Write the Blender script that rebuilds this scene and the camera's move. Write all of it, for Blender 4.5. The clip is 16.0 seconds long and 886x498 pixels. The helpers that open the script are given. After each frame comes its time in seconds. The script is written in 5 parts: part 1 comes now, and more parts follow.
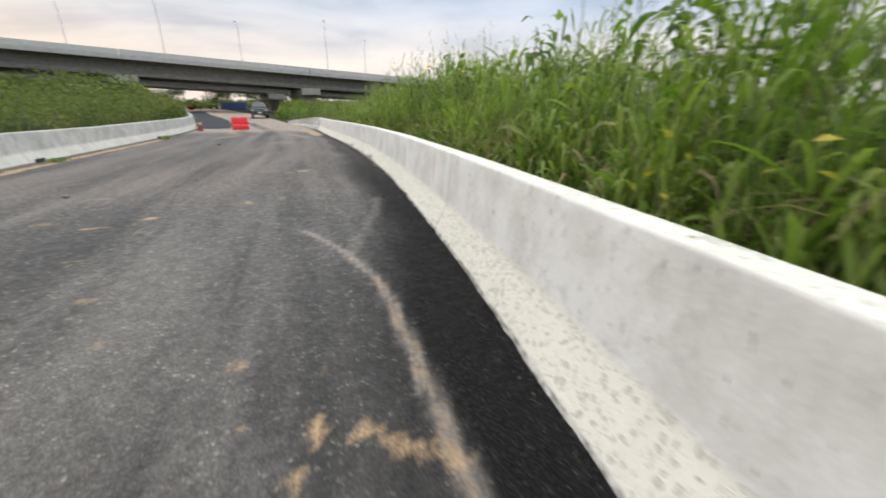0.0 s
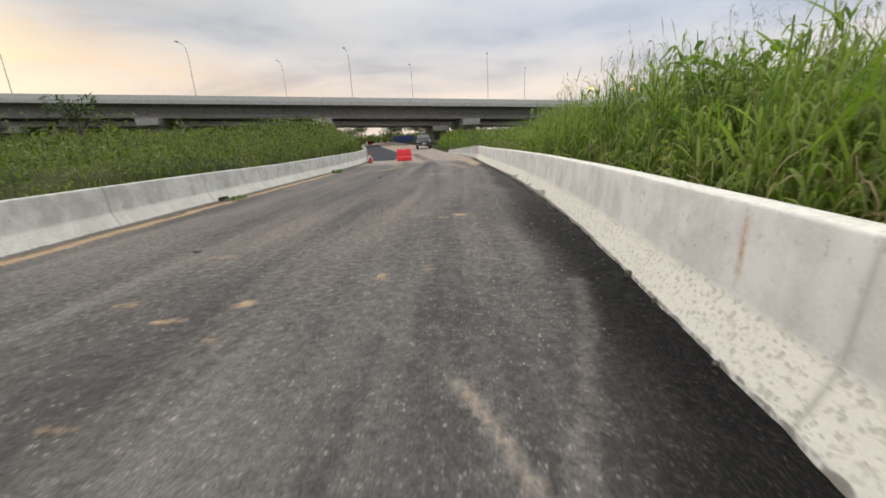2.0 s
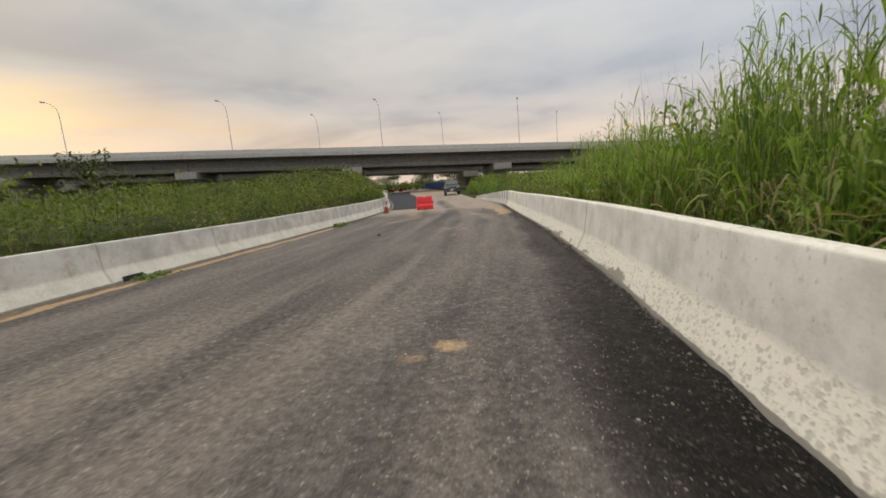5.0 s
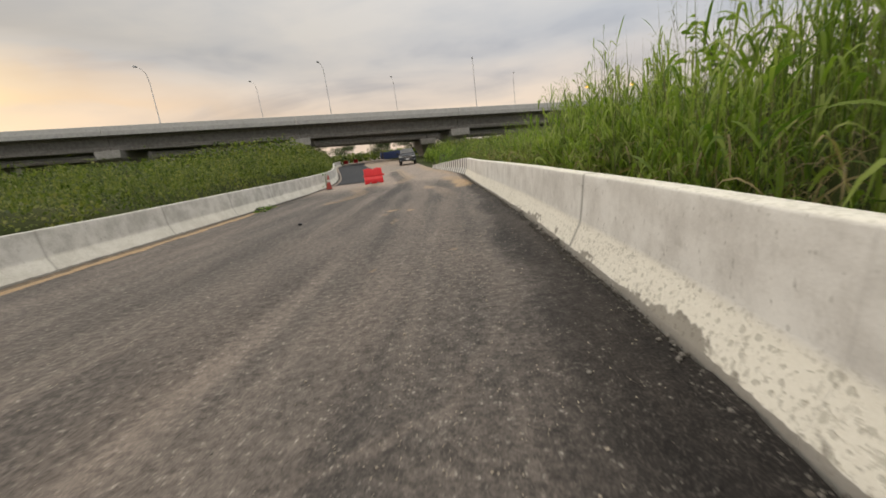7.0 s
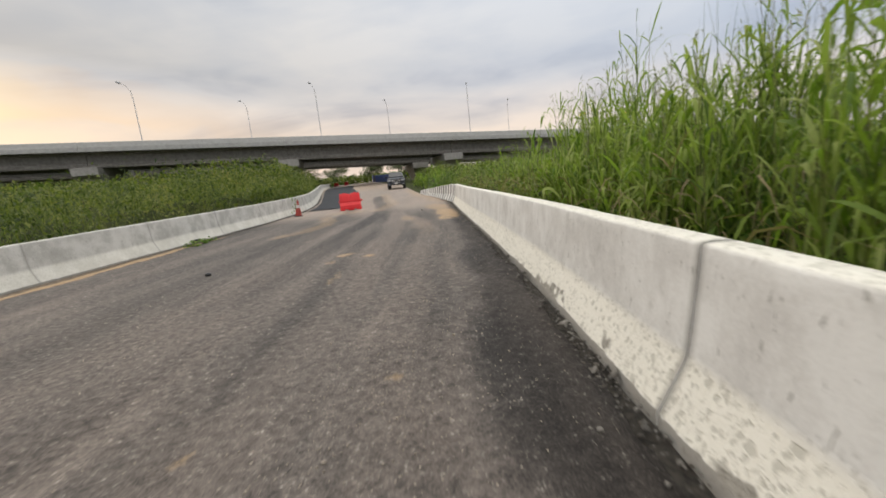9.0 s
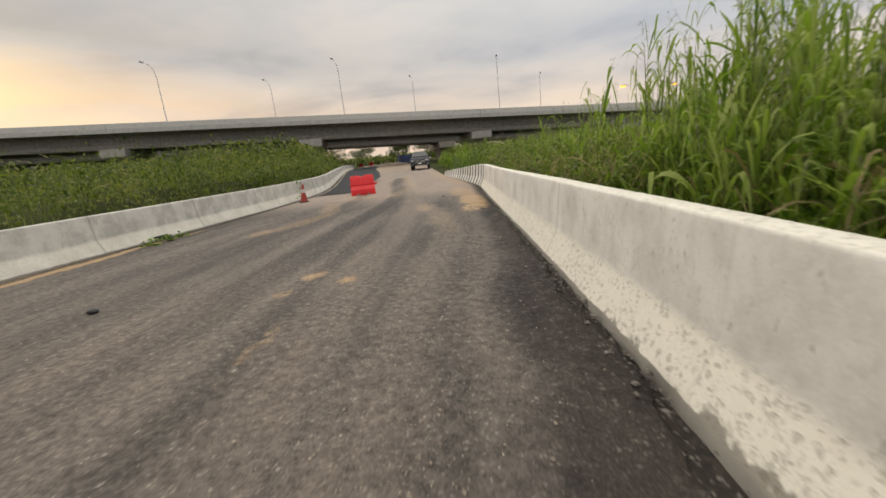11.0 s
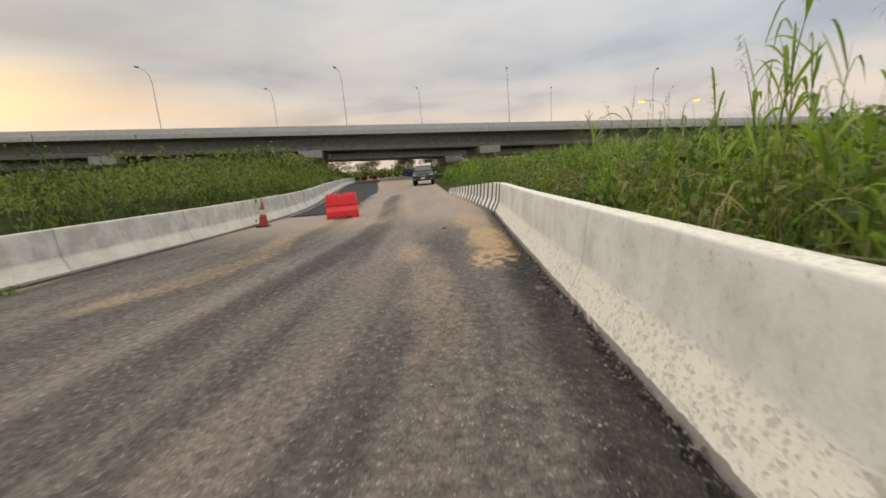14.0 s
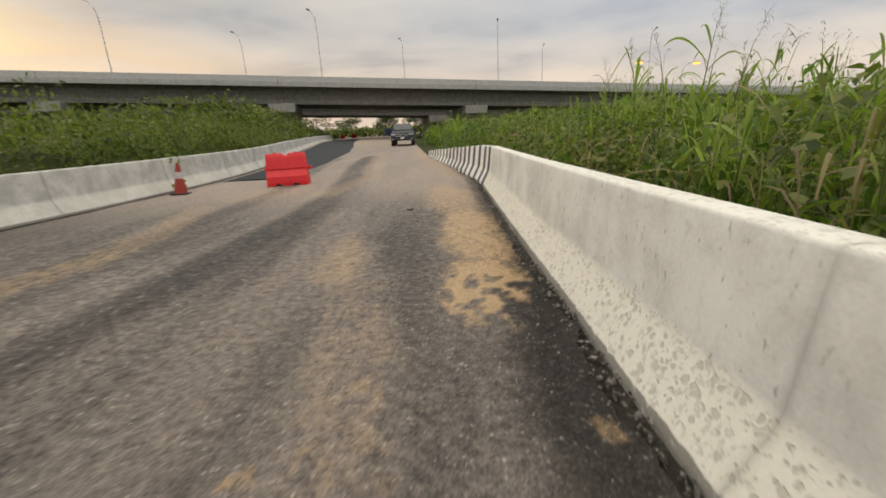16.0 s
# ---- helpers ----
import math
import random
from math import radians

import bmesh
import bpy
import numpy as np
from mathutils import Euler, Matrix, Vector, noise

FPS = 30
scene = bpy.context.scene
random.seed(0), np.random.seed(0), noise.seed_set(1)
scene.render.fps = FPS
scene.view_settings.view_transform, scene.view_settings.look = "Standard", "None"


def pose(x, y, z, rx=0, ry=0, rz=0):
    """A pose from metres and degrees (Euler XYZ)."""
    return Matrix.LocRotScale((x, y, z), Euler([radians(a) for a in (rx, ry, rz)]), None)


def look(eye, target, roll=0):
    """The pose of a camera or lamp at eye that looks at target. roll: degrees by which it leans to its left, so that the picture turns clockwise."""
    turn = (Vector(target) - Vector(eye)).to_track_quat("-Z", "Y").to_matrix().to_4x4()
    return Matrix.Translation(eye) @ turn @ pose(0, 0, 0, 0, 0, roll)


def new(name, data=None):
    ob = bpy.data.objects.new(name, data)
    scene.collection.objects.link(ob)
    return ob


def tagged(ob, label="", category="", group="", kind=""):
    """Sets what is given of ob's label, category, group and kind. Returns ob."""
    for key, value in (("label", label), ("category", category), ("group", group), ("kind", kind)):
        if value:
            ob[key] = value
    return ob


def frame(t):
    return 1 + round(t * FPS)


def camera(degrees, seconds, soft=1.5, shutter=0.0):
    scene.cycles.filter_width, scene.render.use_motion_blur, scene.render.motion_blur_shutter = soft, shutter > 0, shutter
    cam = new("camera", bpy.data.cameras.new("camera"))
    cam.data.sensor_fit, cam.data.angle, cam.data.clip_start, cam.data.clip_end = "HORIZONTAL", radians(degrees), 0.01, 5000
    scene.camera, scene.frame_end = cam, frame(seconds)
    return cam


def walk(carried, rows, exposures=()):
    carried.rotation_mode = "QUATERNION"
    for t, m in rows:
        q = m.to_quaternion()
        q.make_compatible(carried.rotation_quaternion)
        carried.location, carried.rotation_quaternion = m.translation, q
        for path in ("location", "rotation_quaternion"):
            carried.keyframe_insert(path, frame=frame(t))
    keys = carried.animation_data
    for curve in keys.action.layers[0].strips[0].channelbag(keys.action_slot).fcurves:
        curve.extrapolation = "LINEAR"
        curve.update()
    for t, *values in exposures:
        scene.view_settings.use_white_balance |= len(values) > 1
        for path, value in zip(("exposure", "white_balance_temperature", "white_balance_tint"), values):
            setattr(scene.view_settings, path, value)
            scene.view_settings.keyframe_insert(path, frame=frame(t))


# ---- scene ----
cam = camera(95.4, 16.0, 1.7, 0.42)
EXPOSURES = [(0.0, 0.70, 6500, 10), (1.0, 0.50, 6600, 10), (2.0, 0.47, 6800, 11), (3.0, 0.39, 7100, 11), (3.5, 0.30, 7300, 12), (6.0, 0.22, 7400, 12), (7.5, 0.34, 7500, 12), (9.0, 0.42, 7000, 12), (10.0, 0.31, 7500, 12), (12.5, 0.31, 7600, 13), (14.0, 0.30, 7450, 12), (14.6, 0.18, 7300, 12), (16.0, 0.27, 7500, 11)]
PATH = [
    (0, (-0.007, -0.071, 1.177), (0.591, 1.725, 0.533), -0.2),
    (0.5, (-0.037, 0.544, 1.168), (0.25, 2.421, 0.541), -1.7),
    (1, (-0.065, 1.163, 1.161), (0.006, 3.068, 0.554), -2.9),
    (1.5, (-0.044, 1.747, 1.162), (-0.094, 3.672, 0.622), -3.3),
    (2, (-0.032, 2.361, 1.173), (-0.139, 4.292, 0.663), -3.2),
    (2.5, (-0.018, 3.01, 1.142), (-0.118, 4.952, 0.675), -3.5),
    (3, (-0.013, 3.649, 1.163), (-0.231, 5.605, 0.812), -4.4),
    (3.5, (0.051, 4.204, 1.202), (-0.228, 6.161, 0.895), -4.8),
    (6, (0.39, 7.272, 1.141), (0.17, 9.239, 0.854), -4.6),
    (6.5, (0.417, 7.876, 1.163), (0.321, 9.832, 0.754), -6.7),
    (7, (0.452, 8.474, 1.156), (0.352, 10.42, 0.703), -7.0),
    (7.5, (0.487, 9.144, 1.155), (0.478, 11.077, 0.643), -7.7),
    (8, (0.601, 9.818, 1.153), (0.579, 11.756, 0.662), -7.5),
    (8.5, (0.68, 10.424, 1.172), (0.672, 12.376, 0.736), -6.4),
    (9, (0.751, 11.037, 1.151), (0.699, 13.006, 0.807), -5.7),
    (9.5, (0.76, 11.617, 1.17), (0.629, 13.59, 0.871), -6.0),
    (10, (0.777, 12.245, 1.125), (0.658, 14.21, 0.776), -5.8),
    (12.5, (0.734, 15.525, 1.126), (0.413, 17.448, 0.681), -6.4),
    (13, (0.703, 16.156, 1.129), (0.459, 18.087, 0.673), -5.6),
    (13.5, (0.643, 16.722, 1.133), (0.356, 18.655, 0.708), -5.4),
    (14, (0.589, 17.344, 1.157), (0.379, 19.301, 0.803), -4.8),
    (14.5, (0.608, 18.023, 1.146), (0.358, 19.975, 0.789), -5.1),
    (15, (0.587, 18.66, 1.157), (0.421, 20.604, 0.718), -5.3),
    (15.5, (0.575, 19.295, 1.124), (0.346, 21.203, 0.568), -5.1),
    (16, (0.598, 19.852, 1.093), (0.465, 21.774, 0.556), -3),
]
walk(cam, [(t, look(eye, target, roll)) for t, eye, target, roll in PATH], EXPOSURES)

# ---------------------------------------------------------------- world and light
SUN_AZ, SUN_EL = radians(-54.0), radians(11.5)          # seen from +y, towards -x
SUN_DIR = Vector((math.sin(SUN_AZ) * math.cos(SUN_EL), math.cos(SUN_AZ) * math.cos(SUN_EL), math.sin(SUN_EL)))


def node(nt, kind, **props):
    n = nt.nodes.new(kind)
    for k, v in props.items():
        setattr(n, k, v)
    return n


def ramp(nt, src, stops, mode="LINEAR"):
    r = node(nt, "ShaderNodeValToRGB")
    r.color_ramp.interpolation = mode
    el = r.color_ramp.elements
    while len(el) < len(stops):
        el.new(0.5)
    for e, (p, c) in zip(el, stops):
        e.position = p
        e.color = (c, c, c, 1) if isinstance(c, (int, float)) else (*c, 1)
    nt.links.new(src, r.inputs[0])
    return r.outputs[0]


def maths(nt, op, a, b=None, c=None, clamp=False):
    n = node(nt, "ShaderNodeMath", operation=op, use_clamp=clamp)
    for i, v in enumerate((a, b, c)):
        if v is None:
            continue
        if isinstance(v, (int, float)):
            n.inputs[i].default_value = v
        else:
            nt.links.new(v, n.inputs[i])
    return n.outputs[0]


def mixc(nt, fac, a, b, blend="MIX"):
    n = node(nt, "ShaderNodeMix", data_type="RGBA", blend_type=blend)
    n.clamp_factor = True
    for i, v in ((0, fac), (6, a), (7, b)):
        if isinstance(v, (int, float)):
            n.inputs[i].default_value = v
        elif isinstance(v, tuple):
            n.inputs[i].default_value = (*v, 1)
        else:
            nt.links.new(v, n.inputs[i])
    return n.outputs[2]


def noise_tex(nt, vec, scale, detail=4.0, rough=0.55, dist=0.0):
    n = node(nt, "ShaderNodeTexNoise")
    n.inputs["Scale"].default_value, n.inputs["Detail"].default_value = scale, detail
    n.inputs["Roughness"].default_value, n.inputs["Distortion"].default_value = rough, dist
    if vec is not None:
        nt.links.new(vec, n.inputs["Vector"])
    return n.outputs["Fac"]


def mapped(nt, vec, scale=(1, 1, 1), loc=(0, 0, 0)):
    m = node(nt, "ShaderNodeMapping")
    m.inputs["Scale"].default_value, m.inputs["Location"].default_value = scale, loc
    nt.links.new(vec, m.inputs["Vector"])
    return m.outputs[0]


def build_world():
    w = bpy.data.worlds.new("evening_sky")
    scene.world = w
    w.use_nodes = True
    nt = w.node_tree
    nt.nodes.clear()
    tc = node(nt, "ShaderNodeTexCoord").outputs["Generated"]
    sep = node(nt, "ShaderNodeSeparateXYZ")
    nt.links.new(tc, sep.inputs[0])
    up = sep.outputs[2]
    # clear sky behind the clouds
    sky = node(nt, "ShaderNodeTexSky", sky_type="NISHITA", sun_disc=False, sun_elevation=SUN_EL, sun_rotation=SUN_AZ)
    sky.dust_density = 2.0
    clear = node(nt, "ShaderNodeVectorMath", operation="SCALE")
    nt.links.new(sky.outputs[0], clear.inputs[0])
    clear.inputs["Scale"].default_value = 0.06
    # cloud deck: bright towards the zenith, grey bank above, warm towards the horizon
    base = ramp(nt, up, [(0.0, (0.62, 0.52, 0.46)), (0.10, (0.66, 0.565, 0.485)), (0.155, (0.585, 0.535, 0.50)), (0.20, (0.515, 0.51, 0.515)),
                         (0.26, (0.485, 0.50, 0.525)), (0.40, (0.53, 0.56, 0.60)), (0.6, (1.15, 1.20, 1.26)), (1.0, (1.5, 1.55, 1.6))])
    # flattened clouds
    den = maths(nt, "ADD", maths(nt, "MAXIMUM", up, 0.0), 0.12)
    fl = node(nt, "ShaderNodeCombineXYZ")
    nt.links.new(maths(nt, "DIVIDE", sep.outputs[0], den), fl.inputs[0])
    nt.links.new(maths(nt, "DIVIDE", sep.outputs[1], den), fl.inputs[1])
    c1 = noise_tex(nt, mapped(nt, fl.outputs[0], (0.55, 0.9, 1), (3.1, 0.4, 0)), 1.0, 5, 0.5, 0.6)
    c2 = noise_tex(nt, mapped(nt, tc, (6.0, 6.0, 16.0), (0.7, 0, 0)), 1.0, 4, 0.5, 0.3)
    shade = maths(nt, "ADD", maths(nt, "MULTIPLY", c1, 0.75), maths(nt, "MULTIPLY", c2, 0.35))
    shade = ramp(nt, shade, [(0.36, (0.70, 0.76, 0.86)), (0.50, (0.95, 0.98, 1.02)), (0.66, (1.13, 1.12, 1.10))])
    # glow of the low sun behind the bank
    sun = node(nt, "ShaderNodeVectorMath", operation="DOT_PRODUCT")
    nt.links.new(tc, sun.inputs[0])
    sun.inputs[1].default_value = SUN_DIR
    dot = sun.outputs["Value"]
    tone = ramp(nt, dot, [(0.10, (0.88, 0.97, 1.09)), (0.45, (0.93, 0.98, 1.05)), (0.80, (1.0, 1.0, 1.0))])
    tone = mixc(nt, ramp(nt, up, [(0.36, 1.0), (0.56, 0.0)]), (1.0, 0.99, 0.96), tone)
    deck = mixc(nt, 1.0, mixc(nt, 1.0, base, tone, "MULTIPLY"), shade, "MULTIPLY")
    slant = maths(nt, "MULTIPLY", maths(nt, "SUBTRACT", 1.0, dot), 0.38)
    band = ramp(nt, maths(nt, "ADD", maths(nt, "ADD", up, slant), maths(nt, "MULTIPLY", maths(nt, "SUBTRACT", c2, 0.5), 0.10)),
                [(0.0, 0.2), (0.13, 0.34), (0.160, 0.50), (0.180, 1.0), (0.208, 0.72), (0.235, 0.34), (0.262, 0.0)], "EASE")
    wide = maths(nt, "POWER", maths(nt, "MAXIMUM", dot, 0.0), 8.0)
    core = maths(nt, "POWER", maths(nt, "MAXIMUM", dot, 0.0), 90.0)
    # the bank is thickest, and darkest, just above the glow
    bank = maths(nt, "MULTIPLY", wide, ramp(nt, maths(nt, "ADD", up, slant), [(0.235, 0.0), (0.285, 0.95), (0.45, 0.7), (0.7, 0.0)]))
    deck = mixc(nt, bank, deck, mixc(nt, 1.0, deck, (0.66, 0.67, 0.67), "MULTIPLY"))
    glow = mixc(nt, maths(nt, "MULTIPLY", maths(nt, "MULTIPLY", wide, band), 0.47), deck, (0.74, 0.49, 0.25))
    glow = mixc(nt, maths(nt, "MULTIPLY", maths(nt, "MULTIPLY", core, band), 0.50), glow, (0.98, 0.82, 0.46))
    thin = mixc(nt, 0.04, glow, clear.outputs[0])
    bg = node(nt, "ShaderNodeBackground")
    nt.links.new(thin, bg.inputs[0])
    bg.inputs[1].default_value = 1.0
    out = node(nt, "ShaderNodeOutputWorld")
    nt.links.new(bg.outputs[0], out.inputs[0])


build_world()
sun_lamp = new("sun", bpy.data.lights.new("sun", "SUN"))
sun_lamp.data.energy, sun_lamp.data.angle, sun_lamp.data.color = 0.5, radians(25), (1.0, 0.80, 0.58)
sun_lamp.matrix_world = look(Vector((0, 0, 30)) + SUN_DIR * 50, (0, 0, 30))


# ---------------------------------------------------------------- materials
def material(name, rough=0.8, metal=0.0):
    m = bpy.data.materials.new(name)
    m.use_nodes = True
    nt = m.node_tree
    p = nt.nodes["Principled BSDF"]
    p.inputs["Roughness"].default_value, p.inputs["Metallic"].default_value = rough, metal
    return m, nt, p


def position(nt):
    return node(nt, "ShaderNodeNewGeometry").outputs["Position"]


def attr(nt, name):
    return node(nt, "ShaderNodeAttribute", attribute_name=name).outputs["Fac"]


def bump(nt, p, height, strength=0.4, dist=0.01):
    b = node(nt, "ShaderNodeBump")
    b.inputs["Strength"].default_value, b.inputs["Distance"].default_value = strength, dist
    nt.links.new(height, b.inputs["Height"])
    nt.links.new(b.outputs[0], p.inputs["Normal"])


def simple(name, a, b, scale=6.0, rough=0.7, metal=0.0, relief=0.2, dist=0.004):
    """Two-tone mottled surface with fine relief."""
    m, nt, p = material(name, rough, metal)
    pos = position(nt)
    n1 = noise_tex(nt, pos, scale, 5)
    n2 = noise_tex(nt, pos, scale * 9, 4)
    f = maths(nt, "ADD", maths(nt, "MULTIPLY", n1, 0.7), maths(nt, "MULTIPLY", n2, 0.3))
    nt.links.new(ramp(nt, f, [(0.3, a), (0.7, b)]), p.inputs["Base Color"])
    bump(nt, p, n2, relief, dist)
    return m


def node_sep_x(nt, col):
    s = node(nt, "ShaderNodeSeparateXYZ")
    nt.links.new(col, s.inputs[0])
    return s.outputs[0]


def concrete_material(name, light, dark, pits=True):
    m, nt, p = material(name, 0.86)
    pos = position(nt)
    big = noise_tex(nt, pos, 2.2, 6, 0.65)
    streak = noise_tex(nt, mapped(nt, pos, (5.0, 5.0, 0.7)), 1.0, 4, 0.6)
    fine = noise_tex(nt, pos, 60.0, 4, 0.6)
    f = maths(nt, "ADD", maths(nt, "MULTIPLY", big, 0.66), maths(nt, "ADD", maths(nt, "MULTIPLY", streak, 0.14), maths(nt, "MULTIPLY", fine, 0.2)))
    col = ramp(nt, f, [(0.36, tuple(c * 0.84 for c in dark)), (0.46, dark), (0.56, light), (0.72, tuple(min(1, c * 1.10) for c in light))])
    spots = ramp(nt, noise_tex(nt, pos, 9.0, 3, 0.6), [(0.60, 0.0), (0.72, 0.30)])
    if pits:
        col = mixc(nt, spots, col, (0.30, 0.29, 0.26))
    fleck = ramp(nt, noise_tex(nt, mapped(nt, pos, (38.0, 38.0, 11.0)), 1.0, 3, 0.6), [(0.645, 0.0), (0.70, 0.7)])
    if pits:
        col = mixc(nt, fleck, col, (0.22, 0.21, 0.185))
    height = fine
    if pits:
        low = attr(nt, "low")
        patchy = ramp(nt, noise_tex(nt, pos, 1.6, 3), [(0.35, -0.10), (0.60, 0.05)])
        n1 = maths(nt, "ADD", maths(nt, "ADD", maths(nt, "MULTIPLY", noise_tex(nt, pos, 36.0, 3, 0.55, 0.0), 0.7), maths(nt, "MULTIPLY", noise_tex(nt, pos, 13.0, 4, 0.6, 0.3), 0.3)), patchy)
        pv = node(nt, "ShaderNodeTexVoronoi")
        pv.inputs["Scale"].default_value = 27.0
        warp = node(nt, "ShaderNodeVectorMath", operation="MULTIPLY_ADD")
        wn = node(nt, "ShaderNodeTexNoise")
        wn.inputs["Scale"].default_value, wn.inputs["Detail"].default_value = 30.0, 3.0
        nt.links.new(pos, wn.inputs["Vector"])
        nt.links.new(wn.outputs["Color"], warp.inputs[0])
        warp.inputs[1].default_value = (0.045, 0.045, 0.045)
        nt.links.new(pos, warp.inputs[2])
        nt.links.new(warp.outputs[0], pv.inputs["Vector"])
        size = maths(nt, "MULTIPLY", maths(nt, "ADD", node_sep_x(nt, pv.outputs["Color"]), maths(nt, "MULTIPLY", patchy, 3.0)), 0.52)
        cup = ramp(nt, maths(nt, "SUBTRACT", size, pv.outputs["Distance"]), [(0.0, 0.0), (0.10, 1.0)])
        hole = maths(nt, "MULTIPLY", maths(nt, "MAXIMUM", cup, maths(nt, "MULTIPLY", ramp(nt, n1, [(0.56, 0.0), (0.63, 1.0)]), 0.6)), low)
        col = mixc(nt, low, col, mixc(nt, fine, (0.60, 0.57, 0.49), (0.74, 0.715, 0.64)))
        # Pits get a darker colour for the shade inside, on top of the bump.
        col = mixc(nt, maths(nt, "MULTIPLY", hole, 0.62), col, (0.36, 0.345, 0.29))
        height = maths(nt, "SUBTRACT", maths(nt, "MULTIPLY", fine, 0.25), hole)
        dirt_and_shade = attr(nt, "dirt_and_shade")
        dn = ramp(nt, maths(nt, "ADD", noise_tex(nt, pos, 14.0, 5), maths(nt, "MULTIPLY", maths(nt, "SUBTRACT", dirt_and_shade, 0.5), 0.9)), [(0.52, 0.0), (0.66, 1.0)])
        col = mixc(nt, maths(nt, "MULTIPLY", dn, 0.75), col, (0.13, 0.115, 0.095))
        rust = maths(nt, "MULTIPLY", attr(nt, "rust"), ramp(nt, noise_tex(nt, pos, 25.0, 4), [(0.35, 0.3), (0.6, 0.95)]))
        col = mixc(nt, rust, col, (0.36, 0.165, 0.045))
        jd = attr(nt, "joint")
        jn = maths(nt, "MULTIPLY", jd, ramp(nt, streak, [(0.35, 0.5), (0.6, 1.0)]))
        col = mixc(nt, jn, col, (0.17, 0.16, 0.14))
    nt.links.new(col, p.inputs["Base Color"])
    bump(nt, p, height, 0.7, 0.006)
    return m


def asphalt_material():
    m, nt, p = material("asphalt", 0.9)
    pos = position(nt)
    grit = noise_tex(nt, pos, 75.0, 4, 0.75)
    mid = noise_tex(nt, pos, 18.0, 5, 0.65)
    big = noise_tex(nt, mapped(nt, pos, (0.9, 0.22, 1)), 1.0, 5, 0.6)
    lane = noise_tex(nt, mapped(nt, pos, (1.9, 0.10, 1)), 1.0, 5, 0.65, 0.4)
    vo = node(nt, "ShaderNodeTexVoronoi")
    vo.inputs["Scale"].default_value = 48.0
    wob = node(nt, "ShaderNodeVectorMath", operation="MULTIPLY_ADD")
    wn = node(nt, "ShaderNodeTexNoise")
    wn.inputs["Scale"].default_value, wn.inputs["Detail"].default_value = 60.0, 3.0
    nt.links.new(pos, wn.inputs["Vector"])
    nt.links.new(wn.outputs["Color"], wob.inputs[0])
    wob.inputs[1].default_value = (0.035, 0.035, 0.035)
    nt.links.new(pos, wob.inputs[2])
    nt.links.new(wob.outputs[0], vo.inputs["Vector"])
    stone = ramp(nt, vo.outputs["Distance"], [(0.12, 1.0), (0.5, 0.0)])
    pick = maths(nt, "GREATER_THAN", node_sep_x(nt, vo.outputs["Color"]), 0.76)
    f = maths(nt, "ADD", maths(nt, "MULTIPLY", big, 0.4), maths(nt, "ADD", maths(nt, "MULTIPLY", lane, 0.4), maths(nt, "MULTIPLY", mid, 0.2)))
    col = ramp(nt, f, [(0.38, (0.022, 0.021, 0.020)), (0.48, (0.050, 0.046, 0.043)), (0.60, (0.112, 0.103, 0.095))])
    col = mixc(nt, 0.6, col, ramp(nt, grit, [(0.36, (0.32, 0.32, 0.32)), (0.5, (0.95, 0.95, 0.95)), (0.66, (2.2, 2.15, 2.1))]), "MULTIPLY")
    col = mixc(nt, attr(nt, "track"), col, mixc(nt, 1.0, col, (0.50, 0.50, 0.52), "MULTIPLY"))
    dust = maths(nt, "ADD", attr(nt, "dust"), maths(nt, "ADD", maths(nt, "MULTIPLY", maths(nt, "SUBTRACT", mid, 0.5), 1.2), maths(nt, "MULTIPLY", maths(nt, "SUBTRACT", grit, 0.5), 1.3)))
    # the dust tone blends to a paler one from y 14 to 28
    col = mixc(nt, maths(nt, "MULTIPLY", ramp(nt, dust, [(0.25, 0.0), (1.0, 0.8)]), attr(nt, "dust")), col, mixc(nt, attr(nt, "far_pale"), (0.222, 0.193, 0.172), (0.37, 0.322, 0.28)))
    fresh_and_shade = attr(nt, "fresh_and_shade")
    col = mixc(nt, maths(nt, "MULTIPLY", attr(nt, "grit"), ramp(nt, big, [(0.3, 0.2), (0.65, 0.55)])), col, mixc(nt, 1.0, col, (1.22, 1.02, 0.90), "MULTIPLY"))
    dark = mixc(nt, ramp(nt, grit, [(0.53, 0.0), (0.74, 0.8)]), (0.005, 0.005, 0.0053), (0.080, 0.074, 0.067))
    col = mixc(nt, maths(nt, "MULTIPLY", fresh_and_shade, 0.94), col, dark)
    col = mixc(nt, maths(nt, "MULTIPLY", maths(nt, "MULTIPLY", stone, pick), maths(nt, "MULTIPLY", ramp(nt, mid, [(0.46, 0.0), (0.68, 0.9)]), maths(nt, "SUBTRACT", 1.0, maths(nt, "MULTIPLY", fresh_and_shade, maths(nt, "SUBTRACT", 0.88, maths(nt, "MULTIPLY", attr(nt, "grit"), 0.28)))))), col, (0.44, 0.41, 0.36))
    soil = attr(nt, "soil")
    edge = maths(nt, "ADD", soil, maths(nt, "MULTIPLY", maths(nt, "SUBTRACT", noise_tex(nt, mapped(nt, pos, (1.6, 0.8, 1.0)), 9.0, 8, 0.75), 0.5), 2.2))
    sm = maths(nt, "MULTIPLY", ramp(nt, edge, [(0.25, 0.0), (0.8, 0.55), (1.7, 0.92)]), ramp(nt, grit, [(0.36, 0.45), (0.52, 1.0)]))
    sm = maths(nt, "MULTIPLY", sm, ramp(nt, soil, [(0.02, 0.0), (0.3, 1.0)]))
    col = mixc(nt, sm, col, mixc(nt, maths(nt, "ADD", maths(nt, "MULTIPLY", mid, 0.4), maths(nt, "MULTIPLY", grit, 0.6)), (0.20, 0.125, 0.065), (0.60, 0.415, 0.235)))
    nt.links.new(col, p.inputs["Base Color"])
